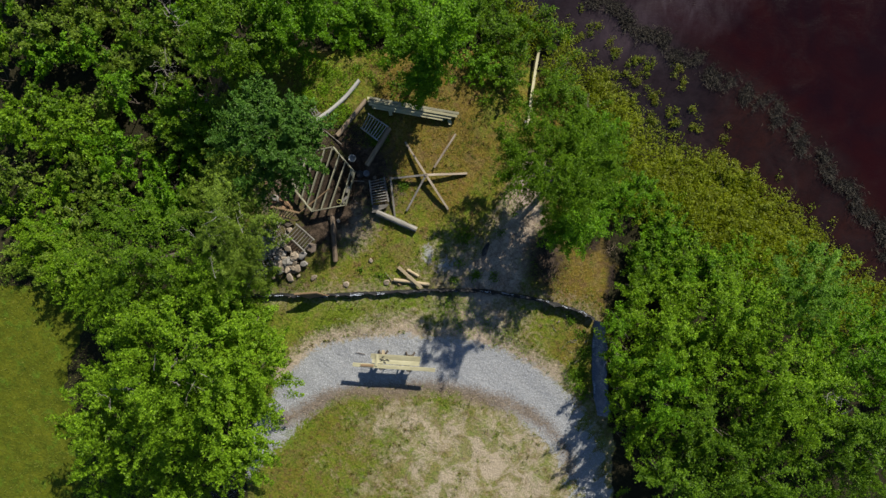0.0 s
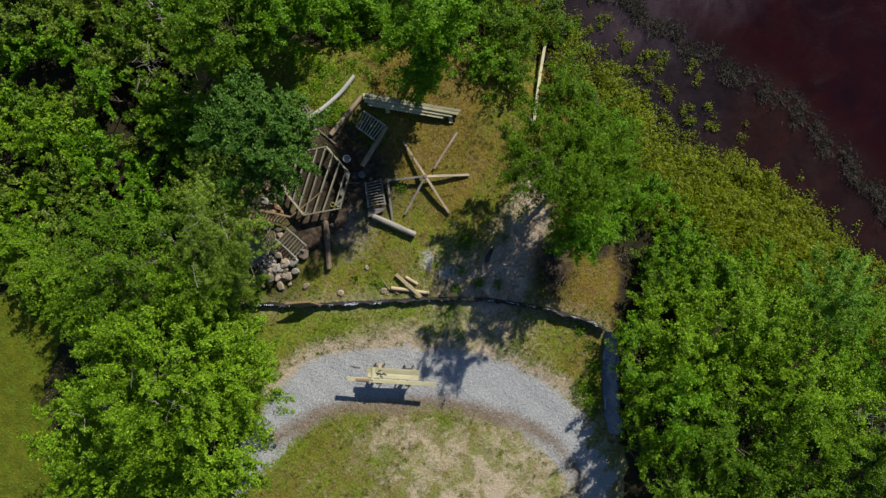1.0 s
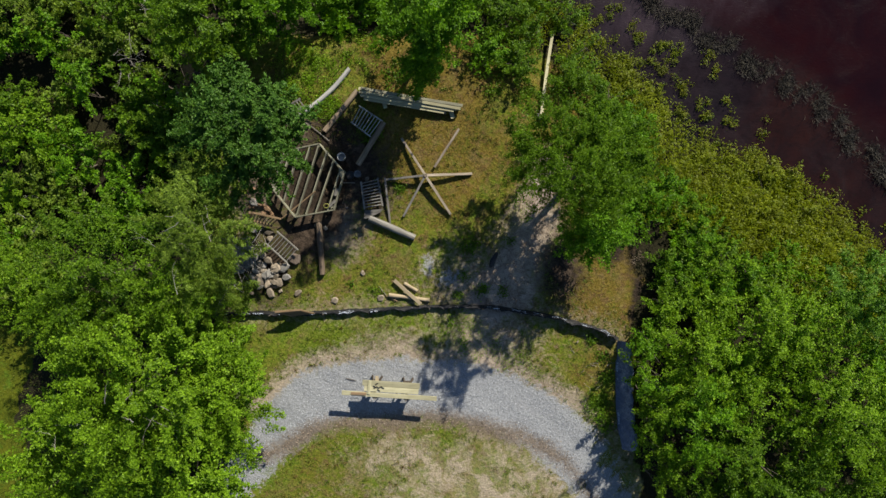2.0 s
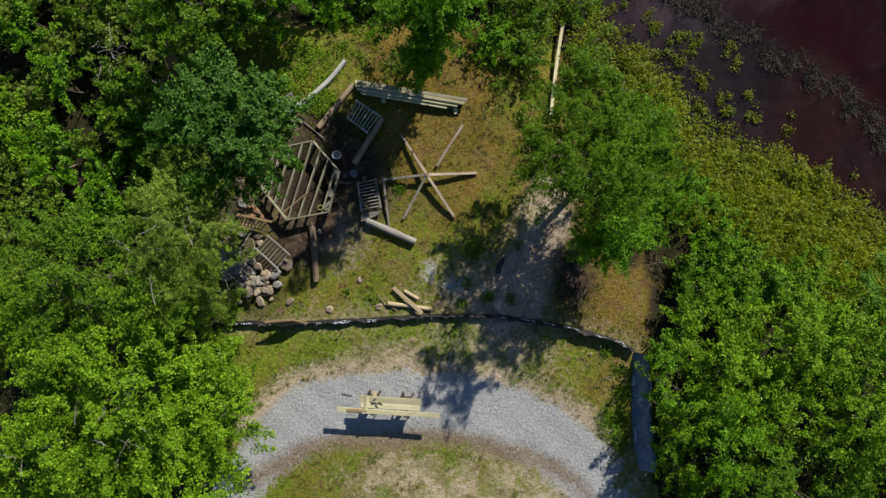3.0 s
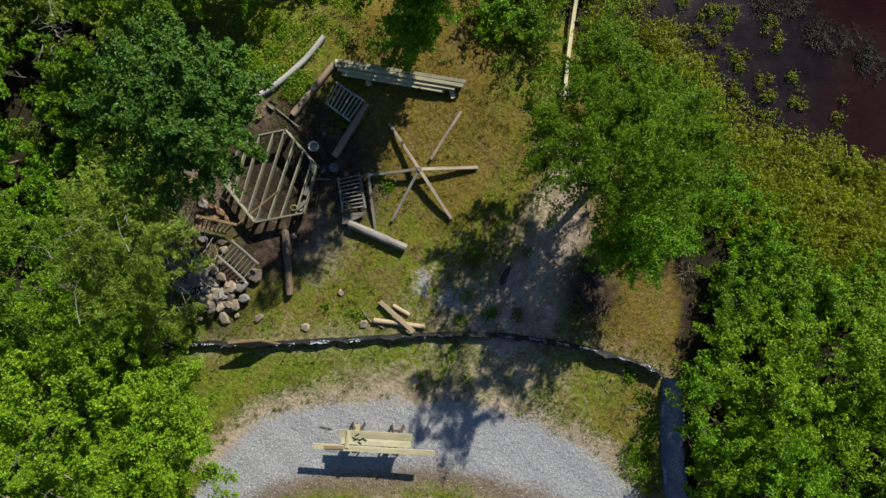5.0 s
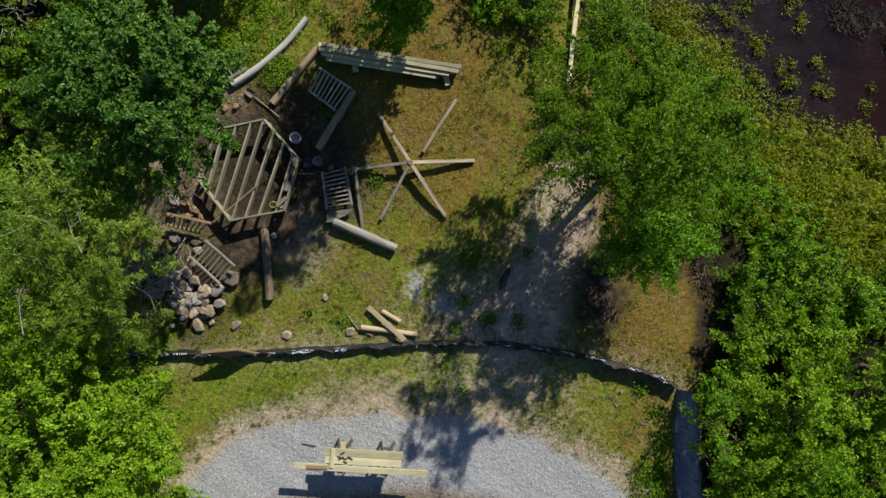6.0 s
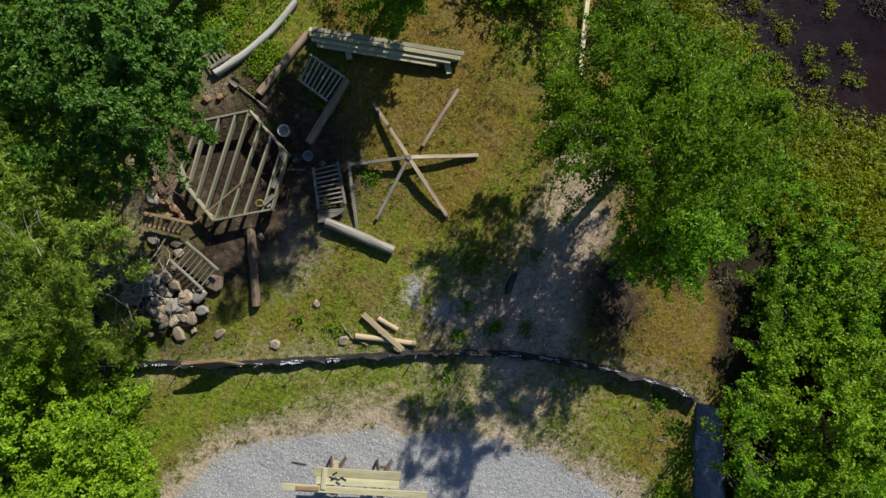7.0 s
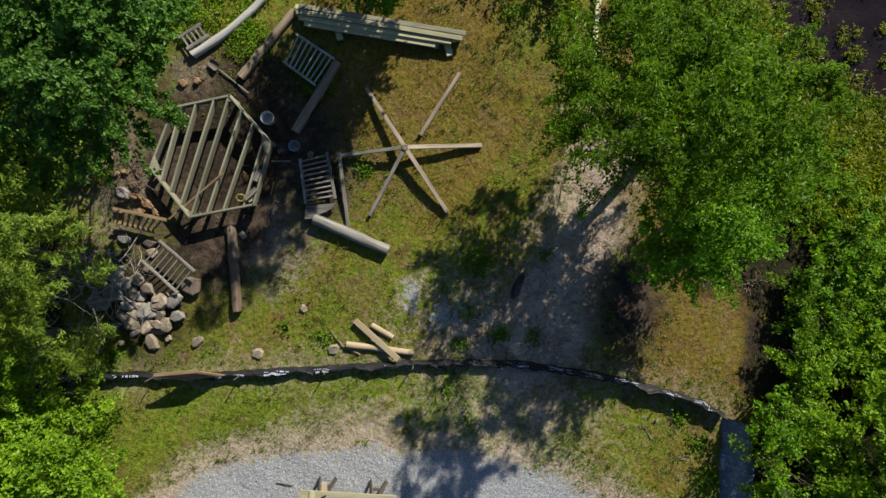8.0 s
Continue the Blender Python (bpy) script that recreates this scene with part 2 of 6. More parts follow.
PLASTIC_GREY = plain("grey_plastic", (0.160, 0.176, 0.200), (0.240, 0.256, 0.280), 8, 0.5)
BUCKET_IN = plain("bucket_inside", (0.16, 0.16, 0.16), (0.34, 0.34, 0.34), 6, 0.6)
STEEL = plain("worn_steel", (0.05, 0.042, 0.036), (0.12, 0.10, 0.085), 10, 0.65, 0.2)
BLACKBAG = plain("black_plastic", (0.010, 0.010, 0.011), (0.03, 0.03, 0.032), 9, 0.35)
GRAVEL = gravel_material("gravel_stone", (0.21, 0.222, 0.249), (0.36, 0.378, 0.418), (0.55, 0.577, 0.625))
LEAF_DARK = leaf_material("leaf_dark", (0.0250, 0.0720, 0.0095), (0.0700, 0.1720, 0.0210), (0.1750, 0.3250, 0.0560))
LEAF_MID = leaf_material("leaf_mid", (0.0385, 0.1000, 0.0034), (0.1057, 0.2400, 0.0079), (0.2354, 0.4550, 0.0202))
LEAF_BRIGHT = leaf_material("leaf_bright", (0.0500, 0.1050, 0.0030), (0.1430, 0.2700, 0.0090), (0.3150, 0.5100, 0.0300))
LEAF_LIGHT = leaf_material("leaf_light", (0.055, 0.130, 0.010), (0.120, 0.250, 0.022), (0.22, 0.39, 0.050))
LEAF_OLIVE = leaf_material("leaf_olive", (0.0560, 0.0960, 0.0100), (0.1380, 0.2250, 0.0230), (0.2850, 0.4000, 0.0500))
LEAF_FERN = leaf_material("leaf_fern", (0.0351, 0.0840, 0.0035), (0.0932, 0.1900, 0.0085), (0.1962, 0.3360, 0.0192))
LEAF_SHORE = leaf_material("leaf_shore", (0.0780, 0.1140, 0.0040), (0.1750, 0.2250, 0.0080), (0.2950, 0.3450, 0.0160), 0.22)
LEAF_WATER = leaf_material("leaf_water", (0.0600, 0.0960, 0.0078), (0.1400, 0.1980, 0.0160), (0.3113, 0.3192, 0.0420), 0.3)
REED_DEAD = blade_material("dead_reed", (0.006, 0.005, 0.006), (0.014, 0.011, 0.012), (0.030, 0.026, 0.022), (0.085, 0.075, 0.055))
GRASS = blade_material("grass_blade", (0.050, 0.090, 0.006), (0.10, 0.16, 0.012), (0.16, 0.21, 0.022), (0.21, 0.20, 0.05))
STRAW = blade_material("dry_grass_blade", (0.060, 0.042, 0.009), (0.125, 0.090, 0.018), (0.20, 0.155, 0.045))


# ---- mesh helpers ----
def part(name, bm, material, parent=None, label=""):
    """One mesh object from a bmesh, under a thing or a part."""
    me = bpy.data.meshes.new(name)
    bm.to_mesh(me)
    bm.free()
    me.materials.append(material)
    ob = new(name, me)
    if parent is not None:
        ob.parent = parent
    if label:
        ob["label"] = label
    return ob


def bulk(name, verts, faces, material, parent=None, smooth=False):
    """One mesh object from arrays: verts (n, 3), faces (m, k)."""
    verts, faces = np.asarray(verts, np.float32), np.asarray(faces, np.int32)
    me = bpy.data.meshes.new(name)
    k = faces.shape[1]
    me.vertices.add(len(verts))
    me.vertices.foreach_set("co", verts.ravel())
    me.loops.add(faces.size)
    me.loops.foreach_set("vertex_index", faces.ravel())
    me.polygons.add(len(faces))
    me.polygons.foreach_set("loop_start", np.arange(0, faces.size, k, dtype=np.int32))
    me.polygons.foreach_set("loop_total", np.full(len(faces), k, np.int32))
    me.polygons.foreach_set("use_smooth", np.full(len(faces), smooth, bool))
    me.update(calc_edges=True)
    me.materials.append(material)
    ob = new(name, me)
    if parent is not None:
        ob.parent = parent
    return ob


def thing(name, x, y, z, label, category, group="", turn=0.0):
    """An Empty at the base of a thing."""
    ob = new(name)
    ob.matrix_basis = pose(x, y, z, 0, 0, turn)
    ob.empty_display_size = 0.2
    return tagged(ob, label, category, group)


def board_bm(length, width, thick, bevel=0.004, bow=0.0, rough=0.0, seed=0):
    """A board along x, centred in x and y, from z = 0 up, with broken edges and a slight bow."""
    bm = bmesh.new()
    rng = random.Random(seed)
    n = 6
    rings = []
    b = min(bevel, thick * 0.3, width * 0.3)
    for i in range(n + 1):
        x = (i / n - 0.5) * length
        off = bow * (1 - (2 * i / n - 1) ** 2)
        y0, y1 = -width / 2 + off, width / 2 + off
        sec = [(y0 + b, 0), (y1 - b, 0), (y1, b), (y1, thick - b), (y1 - b, thick), (y0 + b, thick), (y0, thick - b), (y0, b)]
        rings.append([bm.verts.new((x, y + rng.uniform(-rough, rough), z + rng.uniform(-rough, rough))) for y, z in sec])
    for a, c in zip(rings, rings[1:]):
        for j in range(8):
            bm.faces.new((a[j], c[j], c[(j + 1) % 8], a[(j + 1) % 8]))
    bm.faces.new(rings[0])
    bm.faces.new(rings[-1][::-1])
    bmesh.ops.recalc_face_normals(bm, faces=bm.faces)
    return bm


def along(p, q):
    """The pose whose x axis runs from p to q, at their middle, with z as upright as it can be."""
    p, q = Vector(p), Vector(q)
    x = (q - p).normalized()
    y = Vector((0, 0, 1)).cross(x)
    y = y.normalized() if y.length > 1e-4 else Vector((0, 1, 0))
    m = Matrix((x, y, x.cross(y))).transposed().to_4x4()
    return Matrix.Translation((p + q) / 2) @ m, (q - p).length


def beam(name, p, q, width, thick, material, parent=None, label="", bow=0.0, rough=0.0, seed=0, tip=0.0):
    """A board whose lower face's middle line runs from p to q; tip rolls it about its length."""
    m, length = along(p, q)
    ob = part(name, board_bm(length, width, thick, bow=bow, rough=rough, seed=seed), material, parent, label)
    ob.matrix_basis = m @ pose(0, 0, 0, tip)
    return ob


def log_bm(length, r0, r1, seed=0, bend=0.0, sides=16, rough=0.07):
    """A round log along x, lying with its underside at z = 0: tapered, knotty, with sawn ends set in a little."""
    bm = bmesh.new()
    n, rings = 22, []
    for i in range(n + 1):
        f = i / n
        r = r0 + (r1 - r0) * f
        cy = bend * (1 - (2 * f - 1) ** 2)
        ring = []
        for j in range(sides):
            a = 2 * math.pi * j / sides
            k = 1 + rough * noise.noise((f * length * 2.5, math.cos(a) * 1.3 + seed, math.sin(a) * 1.3)) * 2
            ring.append(bm.verts.new(((f - 0.5) * length, cy + math.cos(a) * r * k, max(r0, r1) + math.sin(a) * r * k)))
        rings.append(ring)
    for a, c in zip(rings, rings[1:]):
        for j in range(sides):
            f = bm.faces.new((a[j], a[(j + 1) % sides], c[(j + 1) % sides], c[j]))
            f.smooth = True
    for ring in (rings[0], rings[-1]):
        mid = bm.verts.new(sum((v.co for v in ring), Vector()) / sides)
        for j in range(sides):
            bm.edges.get((ring[j], ring[(j + 1) % sides])).smooth = False
        for j in range(sides):
            bm.faces.new((ring[j], mid, ring[(j + 1) % sides]))
    bmesh.ops.recalc_face_normals(bm, faces=bm.faces)
    return bm


def tube_arrays(points, radii, sides=6):
    """A tube through points: verts and quads."""
    pts = np.array(points, float)
    d = np.gradient(pts, axis=0)
    d /= np.linalg.norm(d, axis=1, keepdims=True) + 1e-9
    ref = np.where(np.abs(d[:, 2:3]) > 0.9, [[1.0, 0, 0]], [[0, 0, 1.0]])
    u = np.cross(d, ref)
    u /= np.linalg.norm(u, axis=1, keepdims=True) + 1e-9
    v = np.cross(d, u)
    a = np.arange(sides) * 2 * math.pi / sides
    ring = pts[:, None] + np.array(radii)[:, None, None] * (np.cos(a)[None, :, None] * u[:, None] + np.sin(a)[None, :, None] * v[:, None])
    n = len(pts)
    i, j = np.meshgrid(np.arange(n - 1), np.arange(sides), indexing="ij")
    q = np.stack([i * sides + j, i * sides + (j + 1) % sides, (i + 1) * sides + (j + 1) % sides, (i + 1) * sides + j], -1).reshape(-1, 4)
    return ring.reshape(-1, 3), q


def join(pieces):
    verts, faces, n = [], [], 0
    for v, f in pieces:
        verts.append(v)
        faces.append(np.asarray(f) + n)
        n += len(v)
    return np.concatenate(verts), np.concatenate(faces)


# ---- plan: lines that bound the ground's zones ----
SHORE = np.array([(2.6, 14.0), (3.0, 9.0), (4.7, 7.1), (7.0, 5.5), (8.1, 4.1), (9.2, 3.0), (10.8, 2.25), (12.8, 1.35), (15.0, 0.0), (16.6, -1.6), (18.9, -3.8), (24, -9), (40, -22)])
DEBRIS = np.array([(5.4, 9.6), (6.9, 8.4), (9.5, 6.8), (11.9, 5.4), (13.9, 4.2), (15.1, 3.0), (16.8, 1.4), (18.4, -0.6), (20, -3)])
GRAVEL_LINE = np.array([(-10.4, -12.6), (-9.4, -11.3), (-8.1, -9.7), (-6.9, -8.1), (-5.6, -7.05), (-4.2, -6.65), (-2.3, -6.55), (0.1, -6.65), (1.9, -7.15), (3.5, -8.05), (4.9, -9.3), (5.8, -10.6), (6.2, -12.8), (6.3, -16)])
MULCH_LINE = np.array([(-7.3, -9.15), (-6.2, -8.6), (-5.2, -8.05), (-4.2, -7.85), (-2.4, -7.8), (-0.9, -7.66), (0.4, -7.88), (1.6, -8.22), (2.6, -8.5), (3.5, -8.9), (4.3, -9.5), (5.0, -10.4), (5.3, -11.6)])
TRACK = np.array([(3.6, 1.6), (3.35, 0.3), (3.0, -0.7), (2.35, -2.0), (1.7, -3.2), (1.3, -4.8)])
FENCE = [(-9.6, -3.62), (-8.6, -3.56), (-7.2, -3.52), (-5.8, -3.60), (-4.5, -3.52), (-3.0, -3.47), (-1.5, -3.40), (-0.1, -3.36), (1.6, -3.43), (3.3, -3.70), (4.65, -4.03), (5.75, -4.40), (6.25, -4.70)]
FENCE_SIDE = [(6.22, -4.78), (6.14, -6.0), (6.16, -7.2), (6.24, -8.2), (6.42, -9.0)]


def line_distance(px, py, line):
    """Distance from points to a polyline, and the side (positive: left of its run)."""
    best, side = np.full(px.shape, 1e9), np.zeros(px.shape)
    for (ax, ay), (bx, by) in zip(line[:-1], line[1:]):
        dx, dy = bx - ax, by - ay
        t = np.clip(((px - ax) * dx + (py - ay) * dy) / (dx * dx + dy * dy), 0, 1)
        d = np.hypot(px - ax - t * dx, py - ay - t * dy)
        near = d < best
        side = np.where(near, np.sign(dx * (py - ay) - dy * (px - ax)), side)
        best = np.where(near, d, best)
    return best, side


def smooth(a, b, v):
    t = np.clip((v - a) / (b - a), 0, 1)
    return t * t * (3 - 2 * t)


def wave(x, y, s, seed=0.0):
    """Cheap smooth variation, about -1 to 1."""
    return (np.sin(x * s + seed) * np.cos(y * s * 1.3 - seed * 2) + 0.6 * np.sin(x * s * 2.3 - y * s * 1.7 + seed * 3) + 0.4 * np.cos(x * s * 4.1 + y * s * 3.7 + seed)) / 1.6


WATER_Z = -0.72


def height(x, y):
    """The ground's height."""
    x, y = np.asarray(x, float), np.asarray(y, float)
    d, s = line_distance(x, y, SHORE)
    d = d * s  # positive towards the water
    z = 0.03 * wave(x, y, 1.1) + 0.015 * wave(x, y, 3.9, 1.0)
    z = z - 0.85 * smooth(-4.2, 0.4, d) - 0.9 * smooth(0.4, 4.0, d)
    left = smooth(-8.6, -12.0, x)
    z = z - left * (2.3 * smooth(-3.0, 0.5, y) + 1.05 * (1 - smooth(-3.0, 0.5, y)))
    z = z - 1.0 * smooth(6.0, 8.0, y) * smooth(1.0, -3.0, x) * (1 - left)
    g, _ = line_distance(x, y, TRACK)
    z = z - 0.05 * smooth(0.9, 0.2, g)
    hole = np.hypot(x + 5.3, (y - 1.2)) / 1.7
    z = z - 0.16 * smooth(1.0, 0.5, hole)
    mound = np.hypot((x + 7.3) / 0.9, (y - 0.9) / 1.2)
    z = z + 0.28 * smooth(1.0, 0.1, mound)
    return z


def hz(x, y):
    return float(height(x, y))


# ---- ground and water ----
def build_ground():
    far = np.array([1.0, 3, 8, 20, 60, 200, 700, 2500])
    xs = np.concatenate([-26 - far[::-1], np.arange(-26, 26.01, 0.21), 26 + far])
    ys = np.concatenate([-20 - far[::-1], np.arange(-20, 18.01, 0.21), 18 + far])
    gx, gy = np.meshgrid(xs, ys)
    x, y = gx.ravel(), gy.ravel()
    z = height(np.clip(x, -40, 40), np.clip(y, -40, 40))
    nx, ny = len(xs), len(ys)
    i, j = np.meshgrid(np.arange(ny - 1), np.arange(nx - 1), indexing="ij")
    a = (i * nx + j).ravel()
    ob = bulk("ground", np.stack([x, y, z], 1), np.stack([a, a + 1, a + nx + 1, a + nx], 1), GROUND, smooth=True)
    w = wave(x, y, 1.7, 2.0)
    zones = {}
    d, s = line_distance(x, y, GRAVEL_LINE)
    half = 0.70 + 0.42 * smooth(-8.5, -5.0, x) - 0.1 * smooth(4.0, 6.0, x)
    zones["gravel"] = 0.5 + (half - d) * 1.3 + 0.12 * w - 0.9 * smooth(4.2, 5.4, x) * smooth(-8.0, -9.2, y) * smooth(0.1, 0.7, wave(x, y, 3.4, 1.0) + 0.4)
    soil = 0.5 + (0.42 - np.abs(d - half - 0.15)) * 1.2 - 0.8 * (y < -7.6)
    t, _ = line_distance(x, y, TRACK)
    soil = np.maximum(soil, 0.5 + (0.80 + 0.45 * smooth(0.5, -3.0, y) - 0.95 * smooth(-3.4, -4.2, y) - t) * 0.80 + 0.20 * wave(x, y, 2.6, 7.0))
    f, _ = line_distance(x, y, np.array(FENCE))
    soil = np.maximum(soil, 0.30 + (0.35 - f) * 0.5)
    for cx, cy, rx, ry, k in ((0.3, -2.6, 0.8, 0.6, 0.5), (1.1, -2.6, 1.4, 0.9, 0.3),
                              (1.2, -5.0, 1.5, 1.3, 0.35), (-2.2, -5.0, 0.9, 0.5, 0.3), (-7.3, 0.9, 0.9, 1.2, 0.6), (-5.6, 3.1, 0.5, 0.5, 0.4), (-4.15, -0.3, 0.9, 1.1, 0.5), (-3.3, 1.0, 0.7, 0.7, 0.3)):
        soil = np.maximum(soil, 0.5 + k * (1 - np.hypot((x - cx) / rx, (y - cy) / ry)))
    zones["soil"] = soil + 0.08 * w
    # Dark earth; shade under the platform, a panel and shrubs is coloured in too.
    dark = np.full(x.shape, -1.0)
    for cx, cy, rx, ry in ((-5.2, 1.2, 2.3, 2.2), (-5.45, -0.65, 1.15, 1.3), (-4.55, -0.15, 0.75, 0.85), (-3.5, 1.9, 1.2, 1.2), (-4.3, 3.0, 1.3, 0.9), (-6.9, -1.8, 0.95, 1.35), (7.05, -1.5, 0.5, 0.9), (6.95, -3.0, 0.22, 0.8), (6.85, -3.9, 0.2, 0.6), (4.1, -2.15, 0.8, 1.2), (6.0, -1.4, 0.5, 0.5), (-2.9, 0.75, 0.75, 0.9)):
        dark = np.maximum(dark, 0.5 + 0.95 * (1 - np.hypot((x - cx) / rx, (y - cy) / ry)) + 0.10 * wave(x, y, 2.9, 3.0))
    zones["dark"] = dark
    clay = np.full(x.shape, 0.12)
    for cx, cy, rx, ry in ((-6.7, 0.7, 1.2, 1.3), (-4.9, -0.7, 1.4, 1.3), (-3.3, 2.0, 1.2, 1.2), (-5.5, 3.0, 0.7, 0.6), (4.1, -2.2, 1.1, 1.5)):
        clay = np.maximum(clay, 0.5 + 0.5 * (1 - np.hypot((x - cx) / rx, (y - cy) / ry)))
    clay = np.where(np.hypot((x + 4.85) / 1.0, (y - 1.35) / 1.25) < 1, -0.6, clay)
    zones["clay"] = clay
    dry = 0.40 + 0.52 * smooth(-1.2, 2.2, y) * smooth(-3.6, -2.2, x) * (1 - 0.65 * smooth(0.5, 2.0, x)) + 0.16 * smooth(3.8, 5.2, x) * smooth(-7.5, -5.5, y) + 0.22 * wave(x, y, 1.4, 5.0) + 0.42 * smooth(3.6, 4.6, x) * smooth(-4.6, -3.8, y)
    dry = dry - 0.30 * smooth(-3.4, -3.8, y) * smooth(-6.2, -5.2, y) * smooth(1.5, -0.5, x)
    zones["dry"] = np.where(x < -9, -0.3, dry)
    m, _ = line_distance(x, y, MULCH_LINE)
    zones["mulch"] = 0.5 + (0.29 - m) * 1.6 + 0.14 * w - 0.25 * smooth(3.2, 4.8, x)
    sand = 0.5 + 0.55 * (1 - np.hypot((x - 1.6) / 3.9, (y + 11.2) / 2.6)) + 0.25 * w
    sand = np.maximum(sand, 0.5 + 0.5 * (1 - np.hypot((x + 1.7) / 1.6, (y + 9.3) / 0.9)) + 0.2 * w)
    ash = 0.36 + 0.45 * (1 - np.hypot((x + 0.9) / 0.24, (y + 1.85) / 0.42))
    ash = np.maximum(ash, 0.32 + 0.4 * (1 - np.hypot((x + 0.15) / 0.5, (y + 2.35) / 0.35)))
    ash = np.maximum(ash, 0.06 + 0.34 * (1 - np.hypot((x + 3.92) / 0.28, (y + 0.05) / 0.65)))
    zones["gravel"] = np.maximum(zones["gravel"], ash)
    rim = 0.5 + (0.26 - np.abs(d - half - 0.22)) * 1.1 + 0.25 * wave(x, y, 2.2, 1.0) - 0.5 * ((x > -1.2) & (x < 3.6))
    zones["sand"] = np.where(y < -7.9, np.where(x > 3.6, np.maximum(sand, rim), sand), np.where(x > -7.5, rim, -1))
    sd, ss = line_distance(x, y, SHORE)
    lawn = (x < -16.9 + 0.5 * np.sin(y)) & (y < -3.2)
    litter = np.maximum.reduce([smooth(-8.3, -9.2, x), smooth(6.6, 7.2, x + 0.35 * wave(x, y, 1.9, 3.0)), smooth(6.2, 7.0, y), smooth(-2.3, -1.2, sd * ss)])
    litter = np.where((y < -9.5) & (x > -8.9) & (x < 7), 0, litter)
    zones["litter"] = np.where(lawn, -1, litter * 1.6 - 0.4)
    for name, v in zones.items():
        at = ob.data.attributes.new(name, "FLOAT", "POINT")
        at.data.foreach_set("value", np.clip(v, -1, 2).astype(np.float32))
    tagged(ob, "patchy grass, bare soil and a curved gravel path", "ground", kind="structure")

    xs = np.concatenate([np.arange(-10, 26.01, 0.4), 26 + far])
    ys = np.concatenate([-30 - far[::-1], np.arange(-30, 18.01, 0.4), 18 + far])
    gx, gy = np.meshgrid(xs, ys)
    x, y = gx.ravel(), gy.ravel()
    nx, ny = len(xs), len(ys)
    i, j = np.meshgrid(np.arange(ny - 1), np.arange(nx - 1), indexing="ij")
    a = (i * nx + j).ravel()
    faces = np.stack([a, a + 1, a + nx + 1, a + nx], 1)
    d, s = line_distance(x, y, SHORE)
    near = (d * s)[faces].max(1) > -1.2
    ob = bulk("water", np.stack([x, y, np.full(x.shape, WATER_Z)], 1), faces[near], WATER, smooth=True)
    q, side = line_distance(x, y, DEBRIS)
    at = ob.data.attributes.new("shallow", "FLOAT", "POINT")
    at.data.foreach_set("value", np.where(side < 0, 1.0, smooth(1.2, 0.0, q)).astype(np.float32))
    at = ob.data.attributes.new("warm", "FLOAT", "POINT")
    at.data.foreach_set("value", np.clip(smooth(8.8, 12.2, x + 0.8 * wave(x, y, 0.8, 2.0)), 0, 1).astype(np.float32))
    # Two blobs off the bank that carry the painted silty sheen.
    blobs = np.maximum(1 - np.hypot((x - 7.6) / 3.0, (y - 7.6) / 2.0), 1 - np.hypot((x - 10.2) / 3.2, (y - 9.2) / 2.2))
    at = ob.data.attributes.new("silt", "FLOAT", "POINT")
    at.data.foreach_set("value", np.clip(blobs * 1.3 + 0.25 * wave(x, y, 1.5, 4.0) * (blobs > 0), 0, 0.9).astype(np.float32))
    tagged(ob, "dark reddish-brown tannin-stained still water along the shore", "water", kind="structure")


build_ground()


# ---- foliage ----
def leaf_arrays(centers, per, spread, size, rng, up=0.7, flat=0.6, narrow=0.6, out=None):
    """Leaves round clump centres: four-cornered, folded along the rib."""
    c = np.repeat(np.asarray(centers, float), per, axis=0)
    n = len(c)
    off = rng.normal(size=(n, 3)) * spread * [1, 1, flat]
    p = c + off
    nor = rng.normal(size=(n, 3)) * 0.65 + [0, 0, up] + off / spread * 0.25
    if out is not None:
        nor += np.repeat(out, per, axis=0) * 0.7
    nor /= np.linalg.norm(nor, axis=1, keepdims=True) + 1e-9
    t = np.cross(nor, rng.normal(size=(n, 3)))
    t /= np.linalg.norm(t, axis=1, keepdims=True) + 1e-9
    b = np.cross(nor, t)
    s = size * rng.uniform(0.6, 1.25, (n, 1))
    v = np.stack([p - t * s * 0.5, p + b * s * narrow * 0.5 + nor * s * 0.10 - t * s * 0.05, p + t * s * 0.5 - nor * s * 0.12, p - b * s * narrow * 0.5 + nor * s * 0.10 - t * s * 0.05], 1)
    return v.reshape(-1, 3), np.arange(4 * n).reshape(-1, 4)


